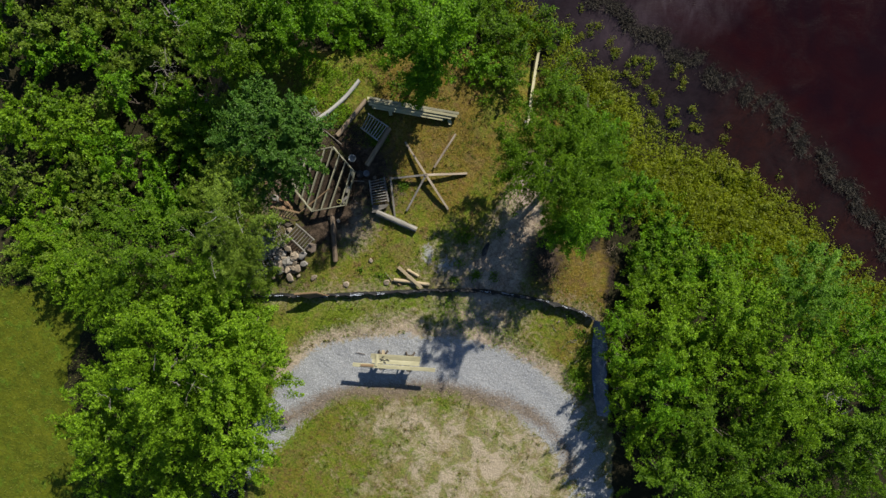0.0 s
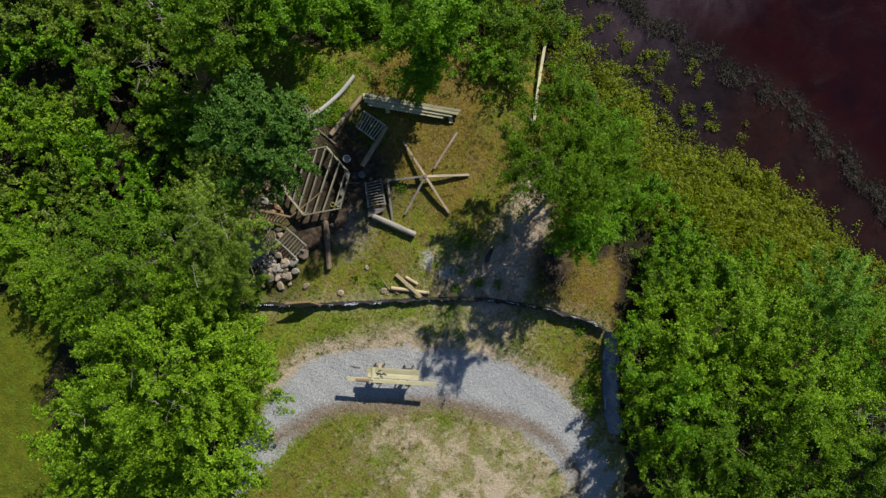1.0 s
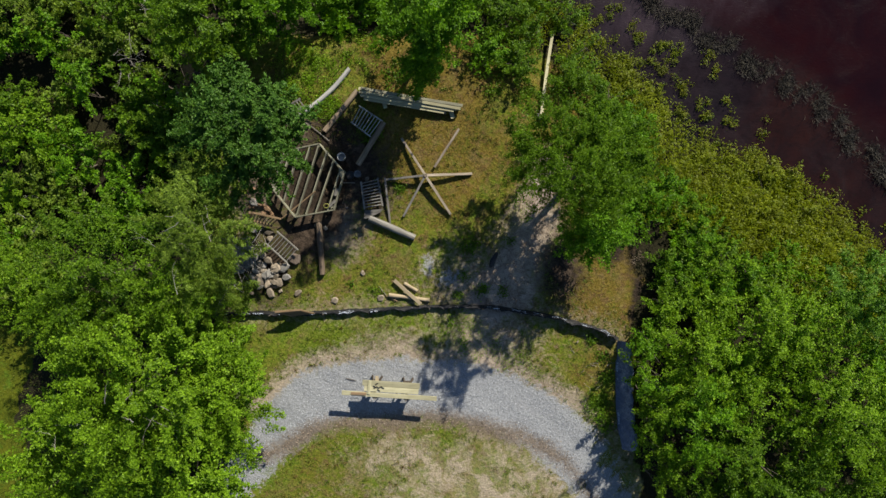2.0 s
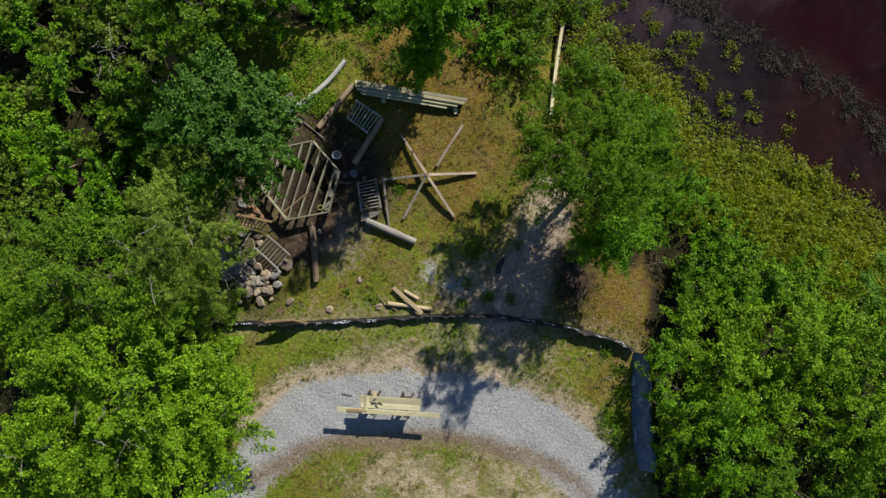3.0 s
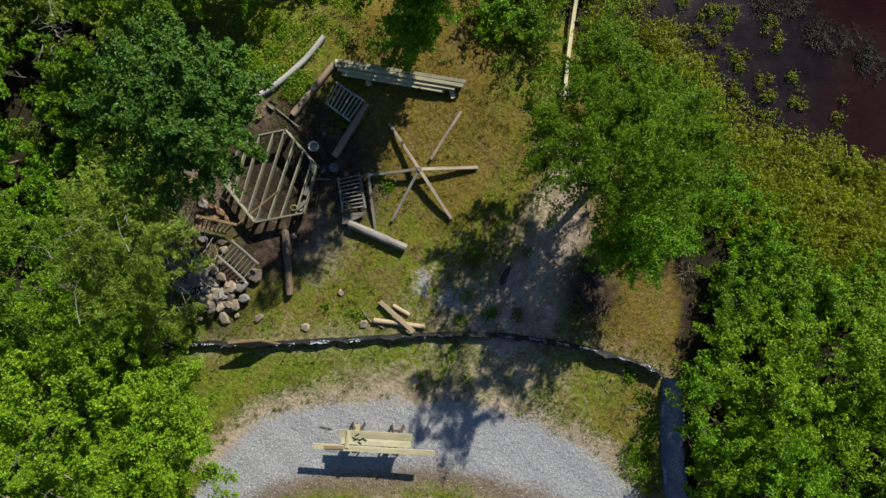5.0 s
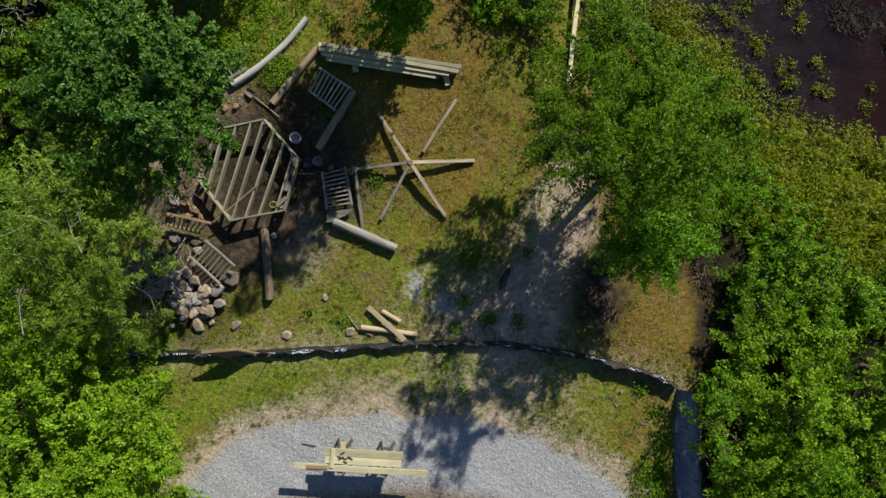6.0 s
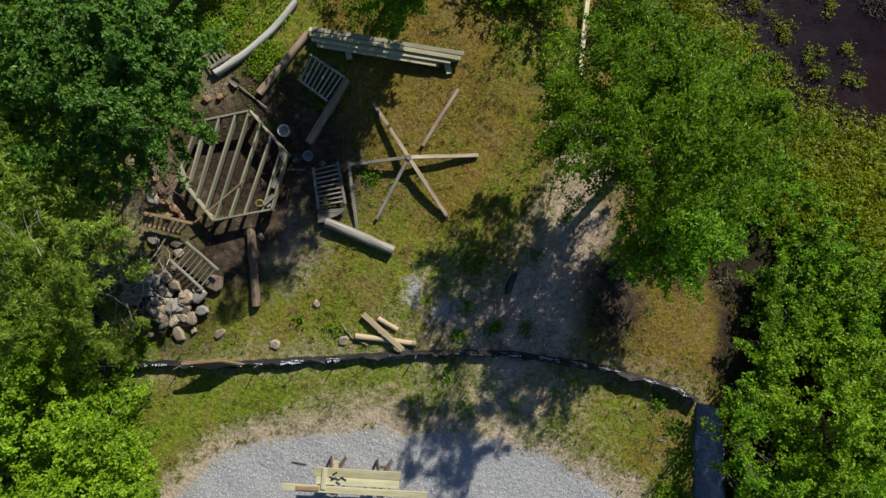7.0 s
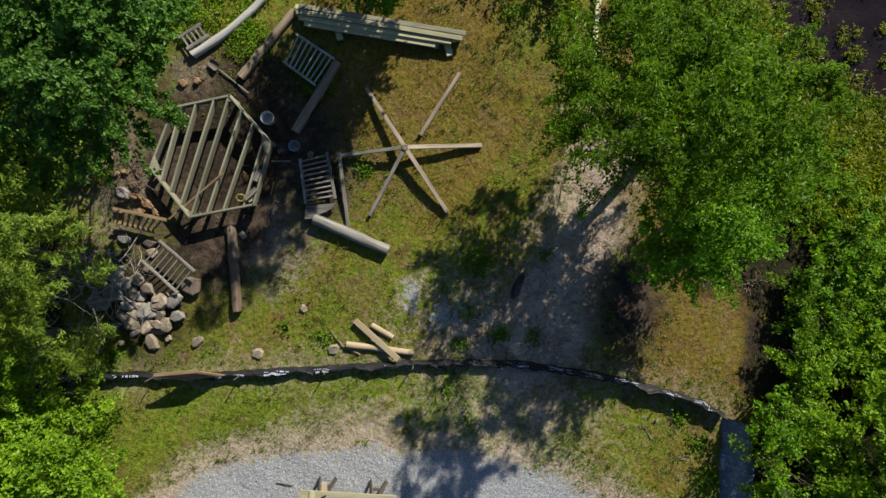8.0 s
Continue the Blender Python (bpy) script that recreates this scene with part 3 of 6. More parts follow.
def spray_arrays(q, k, mass, each, per, spread, size, rng, up=0.6, narrow=0.6, droop=0.15, fan=0.9):
    """Leafy branch ends: from each place q a spine runs outwards along k, with twigs to both sides and leaves along the twigs."""
    m = len(q)
    d = k * [1, 1, 0.55] + [0, 0, 0.25] + rng.normal(size=(m, 3)) * 0.30
    d /= np.linalg.norm(d, axis=1, keepdims=True) + 1e-9
    s = np.cross(d, rng.normal(size=(m, 3)) * 0.45 + [0, 0, 1.0])
    s /= np.linalg.norm(s, axis=1, keepdims=True) + 1e-9
    u = (np.arange(each) + 0.5) / each
    sign = np.where(np.arange(each) % 2 == 0, 1.0, -1.0)
    start = q[:, None] + d[:, None] * (mass[:, None, None] * 3.1 * (u[None, :, None] - 0.58))
    way = d[:, None] * 0.75 + s[:, None] * (sign * fan * (1 - 0.75 * u))[None, :, None] + rng.normal(size=(m, each, 3)) * 0.26 + [0, 0, 0.10]
    way /= np.linalg.norm(way, axis=2, keepdims=True) + 1e-9
    length = mass[:, None] * (1.25 - 0.75 * u[None]) * rng.uniform(0.6, 1.25, (m, each))
    n = m * each * per
    v = rng.uniform(0.08, 1.0, (m, each, per)) ** 0.8
    p = start[:, :, None] + way[:, :, None] * (length[:, :, None] * v)[..., None]
    p = p + rng.normal(size=p.shape) * spread * [0.75, 0.75, 0.45] * (1.15 - 0.75 * v)[..., None]
    p[..., 2] -= droop * length[:, :, None] * v * v
    nor = rng.normal(size=p.shape) * 0.46 + [0, 0, up + 0.25] + k[:, None, None] * 0.45
    nor /= np.linalg.norm(nor, axis=3, keepdims=True) + 1e-9
    t = way[:, :, None] * 0.7 + rng.normal(size=p.shape) * 0.55
    p, nor, t = p.reshape(n, 3), nor.reshape(n, 3), t.reshape(n, 3)
    t -= nor * (t * nor).sum(1, keepdims=True)
    t /= np.linalg.norm(t, axis=1, keepdims=True) + 1e-9
    b = np.cross(nor, t)
    z = size * rng.uniform(0.55, 1.3, (n, 1))
    quad = np.stack([p - t * z * 0.5, p + b * z * narrow * 0.5 + nor * z * 0.10 - t * z * 0.05, p + t * z * 0.5 - nor * z * 0.14, p - b * z * narrow * 0.5 + nor * z * 0.10 - t * z * 0.05], 1)
    ok = quad[:, :, 2].min(1) > 0.03
    quad = quad[ok]
    return quad.reshape(-1, 3), np.arange(4 * len(quad)).reshape(-1, 4)


def plant(name, x, y, top, r, material, label, category, group, seed, leaf=0.11, clumps=400, per=42, spread=0.09, low=0.3, stems=1,
          trunk=0.09, lobes=0.32, gap=-0.34, narrow=0.6, oval=1.0, turn=0.0, lean=(0.0, 0.0), up=0.55, base=None, bark=None, lobe=0.29, tops=(), droop=0.15, fan=0.9):
    """A tree or shrub: tapered stems, limbs that reach the foliage, and a lobed crown of leafy branch ends with gaps."""
    rng = np.random.default_rng(seed)
    bx, by = base or (x, y)
    zg = hz(bx, by)
    total = top - zg
    ob = thing(name, bx, by, zg - 0.03, label, category, group)
    rx, ry, rz = r * oval, r / oval, total * (1 - low) * 0.55
    mid = np.array([x - bx, y - by, total - rz])
    ca, sa = math.cos(radians(turn)), math.sin(radians(turn))
    each = 14
    count = max(5, clumps // 4)
    places, outs, sizes = [], [], []
    for i in range(count):
        # branch ends spread evenly over the crown, pushed in and out, some left away
        zz = 1 - 1.3 * (i + 0.5) / count
        a = i * 2.399963 + seed
        k = np.array([math.cos(a) * math.sqrt(1 - zz * zz), math.sin(a) * math.sqrt(1 - zz * zz), zz]) + rng.normal(size=3) * 0.16
        k /= np.linalg.norm(k)
        f = 1 - lobes * 0.45 + lobes * 1.5 * noise.noise(Vector(k) * 1.9 + Vector((seed * 1.7, 0, 0))) + rng.uniform(-0.14, 0.10)
        f = min(1.08, f)
        if i % 4 == 3:
            f *= rng.uniform(0.45, 0.75)
        mass = lobe * rng.uniform(0.55, 1.5)
        q = np.array([k[0] * max(rx - mass * 0.6, 0.1), k[1] * max(ry - mass * 0.6, 0.1), k[2] * max(rz - mass * 0.5, 0.1)]) * f
        q = mid + [q[0] * ca - q[1] * sa, q[0] * sa + q[1] * ca, q[2]]
        if noise.noise(Vector(q) * 0.9 + Vector((seed, seed * 0.3, 0))) < gap:
            continue
        places.append(q)
        outs.append([k[0] * ca - k[1] * sa, k[0] * sa + k[1] * ca, k[2]])
        sizes.append(mass)
    for tx, ty, tz, tr in tops:
        for _ in range(int(8 * tr * tr) + 2):
            w = rng.normal(size=3) + [0, 0, 0.4]
            w /= np.linalg.norm(w)
            places.append(np.array([tx - bx, ty - by, tz - zg]) + w * tr * rng.uniform(0.4, 0.85))
            outs.append(w)
            sizes.append(lobe * rng.uniform(0.6, 1.2))
    pts = np.array(places)
    v, f = spray_arrays(pts, np.array(outs), np.array(sizes), each, round(per * 0.295), spread, leaf * 0.80, rng, up, narrow, droop, fan)
    bulk("crown", v, f, material, ob)
    for s in range(stems):
        pieces = []
        a = 2 * math.pi * s / stems + seed
        foot = np.array([math.cos(a), math.sin(a), 0]) * (0.12 * (stems > 1) + 0.02) * (1 + 0.3 * stems)
        head = mid + np.array([math.cos(a) * rx, math.sin(a) * ry, 0]) * 0.35 * (stems > 1) + [lean[0], lean[1], rz * 0.55]
        u = np.linspace(0, 1, 9)[:, None]
        way = foot * (1 - u) + head * u + np.array([math.cos(a), math.sin(a), 0]) * 0.15 * np.sin(u * 3.1) + rng.normal(size=(9, 3)) * 0.03 * u
        rad = trunk / math.sqrt(stems) * (1.25 - 1.1 * u[:, 0])
        pieces.append(tube_arrays(way, rad, 8))
        for q in pts[rng.choice(len(pts), min(len(pts), max(3, clumps // 95 // stems)), replace=False)]:
            k = rng.uniform(0.35, 0.9)
            b0 = way[int(k * 8)]
            w = np.linspace(0, 1, 5)[:, None]
            arm = b0 * (1 - w) + q * w + [0, 0, -0.10] * np.sin(w * 3.1) * total * 0.3
            pieces.append(tube_arrays(arm, 0.006 + 0.26 * rad[int(k * 8)] * (1 - w[:, 0]) ** 1.2, 4))
        vv, ff = join(pieces)
        bulk("trunk" if stems == 1 else "stem", vv, ff, bark or BARK, ob, True)
    return ob


def build_trees():
    big = dict(category="tree")
    plant("maple_tree", -6.3, 2.5, 4.95, 2.0, LEAF_DARK, "dark green broadleaf tree beside the wooden platform frame", group="trees round the clearing", seed=3, leaf=0.108, clumps=980, per=46, spread=0.06, low=0.54, trunk=0.11, base=(-7.3, 3.2), gap=-0.5, lobes=0.3, fan=1.1, tops=((-5.5, 2.2, 2.8, 0.4), (-5.65, 1.85, 3.0, 0.45), (-5.9, 1.5, 3.1, 0.45), (-5.45, 2.6, 3.1, 0.45), (-6.2, 1.2, 3.0, 0.4)), **big)
    plant("pine_tree", -7.8, -0.25, 5.3, 1.85, LEAF_OLIVE, "olive green feathery tree with bare grey lower branches", group="trees round the clearing", seed=5, leaf=0.15, clumps=500, per=52, spread=0.06, low=0.25, trunk=0.10, narrow=0.17, lobes=0.5, gap=-0.12, fan=1.1, lobe=0.33, base=(-8.3, -0.9), droop=0.3, tops=((-7.6, -1.5, 3.0, 0.6), (-7.9, -2.2, 2.6, 0.65), (-7.5, -0.9, 3.4, 0.6), (-8.4, -2.8, 2.4, 0.7), (-8.7, -1.8, 3.0, 0.7), (-8.0, -3.0, 1.9, 0.5), (-7.7, -2.6, 2.2, 0.5), (-7.3, -2.0, 3.0, 0.5), (-7.6, -2.5, 2.9, 0.5), (-7.1, -1.3, 3.3, 0.4), (-7.8, -1.6, 3.9, 0.5), (-8.2, -2.2, 3.6, 0.6), (-7.25, -2.5, 1.6, 0.4), (-7.45, -2.95, 1.4, 0.4)), **big)
    plant("broadleaf_tree", -10.1, -5.6, 5.0, 3.3, LEAF_BRIGHT, "large bright yellow-green broadleaf tree over the lawn edge", group="trees round the clearing", seed=7, leaf=0.11, clumps=1400, per=44, spread=0.085, low=0.22, trunk=0.16, lobes=0.36, gap=-0.34, base=(-10.6, -5.9), **big)
    plant("broadleaf_tree", -12.6, -8.3, 3.9, 3.0, LEAF_BRIGHT, "bright yellow-green broadleaf tree beside the lawn", group="trees round the clearing", seed=8, leaf=0.125, clumps=750, per=42, spread=0.085, low=0.22, trunk=0.13, lobes=0.4, **big)
    plant("broadleaf_tree", -8.9, -9.3, 3.4, 2.2, LEAF_BRIGHT, "bright green broadleaf tree hanging over the gravel path", group="trees round the clearing", seed=9, leaf=0.12, clumps=600, per=42, spread=0.085, low=0.22, trunk=0.12, lobes=0.42, **big)
    plant("broadleaf_tree", -12.0, -1.9, 4.1, 2.3, LEAF_FERN, "mid green fine-leaved tree in the thicket", group="trees round the clearing", seed=10, leaf=0.10, clumps=700, per=44, spread=0.085, low=0.25, trunk=0.12, **big)
    plant("broadleaf_tree", -0.75, 6.2, 3.6, 1.7, LEAF_MID, "dense green broadleaf tree overhanging a lumber stack", group="trees round the clearing", seed=11, leaf=0.115, clumps=580, per=44, spread=0.085, low=0.5, trunk=0.11, gap=-0.34, base=(-0.7, 6.6), tops=((-1.1, 4.6, 2.0, 0.45), (-0.7, 4.75, 2.4, 0.5), (-1.3, 5.0, 2.3, 0.5), (-1.2, 4.35, 1.3, 0.35), (-0.95, 4.6, 1.4, 0.5), (-1.25, 4.75, 1.7, 0.5), (-0.6, 4.7, 1.5, 0.45), (-0.9, 5.0, 1.9, 0.55), (-0.5, 5.9, 4.1, 0.8), (-0.6, 5.75, 4.9, 0.65), (0.25, 5.95, 4.6, 0.65), (0.45, 5.9, 5.4, 0.5), (-0.6, 5.6, 5.9, 0.45), (-0.7, 5.6, 5.3, 0.5), (0.3, 6.3, 5.0, 0.5), (-0.1, 6.2, 3.9, 0.8)), **big)
    plant("broadleaf_tree", -6.0, 7.8, 3.0, 2.0, LEAF_MID, "green broadleaf tree at the clearing's edge", group="trees round the clearing", seed=12, leaf=0.12, clumps=700, per=42, spread=0.085, low=0.2, trunk=0.12, **big)
    plant("broadleaf_tree", -8.2, 6.6, 2.7, 2.1, LEAF_FERN, "green broadleaf tree in the thicket", group="trees round the clearing", seed=13, leaf=0.12, clumps=500, per=42, spread=0.085, low=0.2, trunk=0.12, **big)
    plant("willow_tree", 3.95, 1.85, 3.75, 2.35, LEAF_FERN, "feathery light green tree beside the dirt track", group="trees round the clearing", seed=14, leaf=0.115, clumps=800, per=46, spread=0.09, low=0.5, trunk=0.12, narrow=0.38, lobes=0.42, gap=-0.20, base=(4.65, 1.25), tops=((4.3, 0.85, 3.2, 0.5), (4.9, 1.7, 3.7, 0.5), (2.35, 2.0, 2.7, 0.4), (5.6, 1.0, 2.0, 0.5), (3.5, 0.8, 2.9, 0.45), (3.6, 1.1, 4.9, 0.45), (3.0, 1.3, 4.7, 0.42), (4.1, 0.8, 4.6, 0.45), (3.35, 0.7, 5.3, 0.42), (3.8, 1.6, 4.8, 0.42), (2.95, 0.8, 4.5, 0.42), (4.5, 0.8, 5.0, 0.45), (4.3, 0.6, 4.7, 0.42), (4.6, 0.2, 5.0, 0.38), (4.2, 1.2, 5.2, 0.42), (4.0, 0.4, 5.1, 0.45), (4.4, 0.3, 5.3, 0.38), (4.75, 1.2, 4.6, 0.42), (5.2, 1.5, 4.5, 0.42), (5.6, 1.2, 4.7, 0.4), (4.9, 0.6, 4.9, 0.4), (5.3, 0.8, 4.2, 0.4)), **big)
    plant("young_tree", 4.75, -0.55, 3.3, 1.3, LEAF_MID, "small round bright green tree beside the dirt track", group="trees round the clearing", seed=15, leaf=0.095, clumps=420, per=44, spread=0.085, low=0.2, trunk=0.06, lobes=0.4, gap=-0.3, **big)
    plant("young_tree", -3.9, 7.9, 0.9, 1.3, LEAF_MID, "small green tree at the clearing's edge", group="trees round the clearing", seed=16, leaf=0.12, clumps=280, per=44, spread=0.085, low=0.15, trunk=0.06, lobes=0.4, **big)
    rows = [(9.2, -5.6, 3.1, 1.9), (11.3, -4.3, 3.5, 2.0), (13.0, -6.9, 4.3, 2.4), (13.9, -3.2, 3.6, 1.9), (10.3, -8.6, 3.9, 2.2), (8.4, -7.6, 3.4, 1.5), (8.8, -11.0, 3.9, 1.95), (12.2, -10.6, 4.0, 2.4), (16.0, -5.6, 3.4, 2.3), (16.2, -9.6, 3.8, 2.5), (9.9, -13.4, 3.4, 2.2), (14.2, -13.4, 3.6, 2.5), (18.8, -7.6, 3.2, 2.2)]
    for k, (x, y, top, r) in enumerate(rows):
        mat = (LEAF_BRIGHT, LEAF_BRIGHT, LEAF_BRIGHT, LEAF_LIGHT, LEAF_FERN, LEAF_MID, LEAF_FERN, LEAF_FERN, LEAF_MID, LEAF_FERN, LEAF_FERN, LEAF_FERN, LEAF_MID)[k]
        plant("broadleaf_tree", x, y, top, r, mat, "mid green broadleaf tree in the wood behind a black fence", group="wood by the water", seed=30 + k, leaf=0.105, clumps=int(120 * r * r), per=40, spread=0.085, low=0.2, trunk=0.1, lobes=0.4 if y > -8 else 0.5, gap=-0.34 if y > -8 else -0.24, tops=((7.9, -6.1, 3.2, 0.4), (8.2, -6.4, 3.7, 0.45), (8.0, -5.4, 3.5, 0.35)) if k == 5 else (), **big)
    plant("broadleaf_tree", -9.0, -2.6, 4.0, 1.3, LEAF_BRIGHT, "bright green broadleaf tree at the fence's end", group="trees round the clearing", seed=19, leaf=0.10, clumps=400, per=42, spread=0.085, low=0.3, trunk=0.09, lobes=0.4, **big)
    plant("broadleaf_tree", -8.1, -6.5, 3.2, 2.15, LEAF_BRIGHT, "bright yellow-green tree hanging over the gravel path", group="trees round the clearing", seed=18, leaf=0.098, clumps=640, per=42, spread=0.085, low=0.2, trunk=0.1, lobes=0.4, **big)


def build_shrubs():
    rng = np.random.default_rng(77)

    def shrub(x, y, top, r, mat, label, group, seed, leaf=0.11, dens=90, **more):
        plant("shrub", x, y, top, r, mat, label, "shrub", group, seed, leaf=leaf, clumps=int(dens * r * r), per=36, spread=0.085, low=0.05, stems=3, trunk=0.05, lobes=0.38, **more)

    # thicket on the low ground
    n = 0
    for gx in np.arange(-19.5, -8.4, 1.75):
        for gy in np.arange(-2.2, 11.0, 1.75):
            x, y = gx + rng.uniform(-0.6, 0.6), gy + rng.uniform(-0.6, 0.6)
            n += 1
            if math.hypot(x + 6.75, y - 2.95) < 1.9 or (x > -10.2 and y < 1.2) or math.hypot(x + 12, y + 1.9) < 1.6 or math.hypot(x + 8.2, y - 6.6) < 1.3:
                continue
            top = -0.55 + 0.7 * rng.uniform(-1, 1) + 0.5 * smooth(-12, -9, x)
            shrub(x, y, float(top), rng.uniform(1.05, 1.6), (LEAF_MID, LEAF_BRIGHT, LEAF_FERN, LEAF_OLIVE)[int(rng.integers(0, 4))], "leafy green shrub in the dense thicket", "thicket", 100 + n, leaf=0.15, dens=54, gap=-0.34)
    for x, y, top, r in ((-14.9, -3.6, 1.0, 1.4), (-16.3, -2.6, 0.6, 1.3), (-14.0, -5.0, 1.6, 1.2), (-17.5, -1.4, 0.2, 1.3), (-15.0, -9.6, 1.2, 1.2), (-14.6, -11.6, 1.4, 1.6), (-11.6, -11.8, 2.0, 1.8), (-15.2, -7.4, 1.3, 1.0), (-8.4, -4.3, 2.6, 1.35)):
        n += 1
        shrub(x, y, top, r, LEAF_BRIGHT, "bright green leafy shrub at the lawn's edge", "thicket", 100 + n, leaf=0.10, dens=120)
    # shrubs along the shore
    for gx in np.arange(6.3, 18.5, 1.2):
        for gy in np.arange(-3.6, 8.0, 1.2):
            x, y = gx + rng.uniform(-0.45, 0.45), gy + rng.uniform(-0.45, 0.45)
            d, s = line_distance(np.array([x]), np.array([y]), SHORE)
            d = float(d[0] * s[0])
            n += 1
            if d > (-0.8 if x < 11 else -0.4) or d < -6.5 or (x < 8.1 and y < -0.4) or (x < 8.8 and -1.7 < y < 0.1) or math.hypot(x - 4.5, y - 1.5) < 2.0 or (y < -2.8 and x > 9.8):
                continue
            top = 0.15 + 0.9 * smooth(-1.0, -4.5, d) + rng.uniform(-0.25, 0.3) - 0.35
            mat = LEAF_SHORE if d > -2.6 + rng.uniform(-0.6, 0.6) else (LEAF_MID, LEAF_FERN, LEAF_BRIGHT)[int(rng.integers(0, 3))]
            shrub(x, y, float(top), rng.uniform(0.85, 1.15), mat, "low yellow-green shoreline shrub" if mat is LEAF_SHORE else "dense green shrub near the shore", "shore shrubs", 300 + n, leaf=0.19 if mat is LEAF_SHORE else 0.105, dens=97, gap=-0.34, narrow=0.19 if mat is LEAF_SHORE else 0.6, up=0.25 if mat is LEAF_SHORE else 0.55)
    for x, y, top, r in ((2.0, 7.2, 0.9, 1.2), (3.3, 8.0, 0.5, 1.1), (1.3, 5.9, 0.7, 0.8), (2.5, 5.6, 0.9, 0.9), (3.0, 6.6, 0.7, 0.7), (4.6, 4.9, 0.8, 0.85), (4.7, 5.9, 0.4, 0.7), (5.7, 4.3, 0.7, 0.9), (6.4, 3.1, 1.0, 1.0), (5.3, 3.3, 1.3, 0.9), (0.8, 8.2, 1.1, 1.2), (7.0, 0.5, 1.0, 0.8), (4.3, 7.0, 0.1, 0.5), (1.9, 9.2, 0.6, 1.2), (7.75, -4.4, 1.3, 0.75), (8.3, -6.2, 2.7, 1.1), (9.0, -3.1, 0.9, 0.85), (9.7, -2.9, 0.9, 1.0), (8.5, -2.1, 0.7, 0.8), (8.1, -3.6, 0.9, 0.7), (10.8, -2.6, 0.8, 1.0), (12.0, -2.2, 0.6, 1.0), (7.45, -9.3, 2.4, 0.9), (7.3, -8.3, 2.4, 0.8), (8.0, 0.75, 0.8, 0.85), (9.1, -0.3, 0.5, 0.7), (7.05, -0.15, 0.8, 0.65), (8.4, -1.9, 0.6, 0.6), (8.05, -2.8, 0.9, 0.65), (7.75, -3.5, 1.1, 0.65), (9.6, -1.7, 0.6, 0.8), (6.2, 1.9, 1.2, 0.9), (7.05, -5.5, 2.2, 0.72), (7.0, -6.2, 2.3, 0.66), (7.05, -7.3, 2.3, 0.72), (8.3, -5.0, 1.5, 0.8), (7.25, -6.8, 2.5, 0.7), (7.0, -4.75, 1.7, 0.72), (-2.3, 7.9, 0.7, 1.1), (-1.9, 9.0, 0.6, 1.1), (9.8, -3.6, 1.7, 0.85), (9.2, -4.3, 1.9, 0.8)):
        n += 1
        shrub(x, y, top, r, LEAF_BRIGHT if x > 7 and y < -3 else LEAF_MID if (x > 6 or x < 1.5) and (n % 3 or y < -3) else LEAF_FERN, "dense green shrub near the shore", "shore shrubs", 300 + n, leaf=0.105, dens=105)


build_trees()
build_shrubs()


# ---- silt fence ----
def silt_fence(name, line, label, lean, tall, stakes, seed, fabric, rise=0.0):
    """Black woven fabric on wooden stakes: sagging top edge, folds, turned-down skirt, pale bars of print and glare."""
    rng = random.Random(seed)
    ob = thing(name, line[0][0], line[0][1], hz(*line[0]), label, "silt fence")
    base = Vector(ob.location)
    pts = [Vector((*p, 0)) for p in line]
    path = []
    for a, b in zip(pts, pts[1:]):
        n = max(2, int((b - a).length / 0.09))
        path += [a.lerp(b, k / n) for k in range(n)]
    path.append(pts[-1])
    bm = bmesh.new()
    rings, tops, faces_at = [], [], []
    for i, p in enumerate(path):
        d = (path[min(i + 1, len(path) - 1)] - path[max(i - 1, 0)]).normalized()
        side = Vector((-d.y, d.x, 0))
        s = i * 0.09
        sag = 0.06 * math.sin(s * 2.1 + seed) + 0.04 * noise.noise((s * 1.7, seed, 0))
        h = tall * (0.9 + sag) + rise * min(1.0, max(0.0, (s - 9.5) / 4.0))
        z0 = hz(p.x, p.y)
        ring = []
        for k, f in enumerate((-0.12, 0.0, 0.25, 0.5, 0.75, 0.97, 1.0)):
            fold = 0.09 * noise.noise((s * 2.6, f * 2.2, seed)) + 0.05 * noise.noise((s * 8, f * 4, seed))
            off = side * (lean * f * tall * min(1.0, 0.55 + 0.5 * s) + fold * (0.3 + f) + (0.05 if f == 1.0 else 0))
            q = p + off + Vector((0, 0, z0 + h * f - (0.03 if f == 1.0 else 0)))
            ring.append(bm.verts.new(q - base))
            if k == 5:
                tops.append((q, side, d))
        rings.append(ring)
        faces_at.append([v.co.copy() for v in ring])
    for a, b in zip(rings, rings[1:]):
        for k in range(6):
            bm.faces.new((a[k], b[k], b[k + 1], a[k + 1])).smooth = True
    cloth = part("fabric", bm, fabric, ob, "black woven fabric with wrinkles")
    step = int(stakes / 0.09)
    for i in range(step // 2, len(path), step):
        q, side, d = tops[i]
        p = path[i] - side * 0.10 + Vector((0, 0, hz(path[i].x, path[i].y) - 0.05))
        beam("stake", p - base, p + Vector((rng.uniform(-0.02, 0.02), rng.uniform(-0.02, 0.02), rng.uniform(0.46, 0.56))) - base, 0.022, 0.022, BARK, ob, "thin dark wooden stake", seed=i)
    return cloth, faces_at


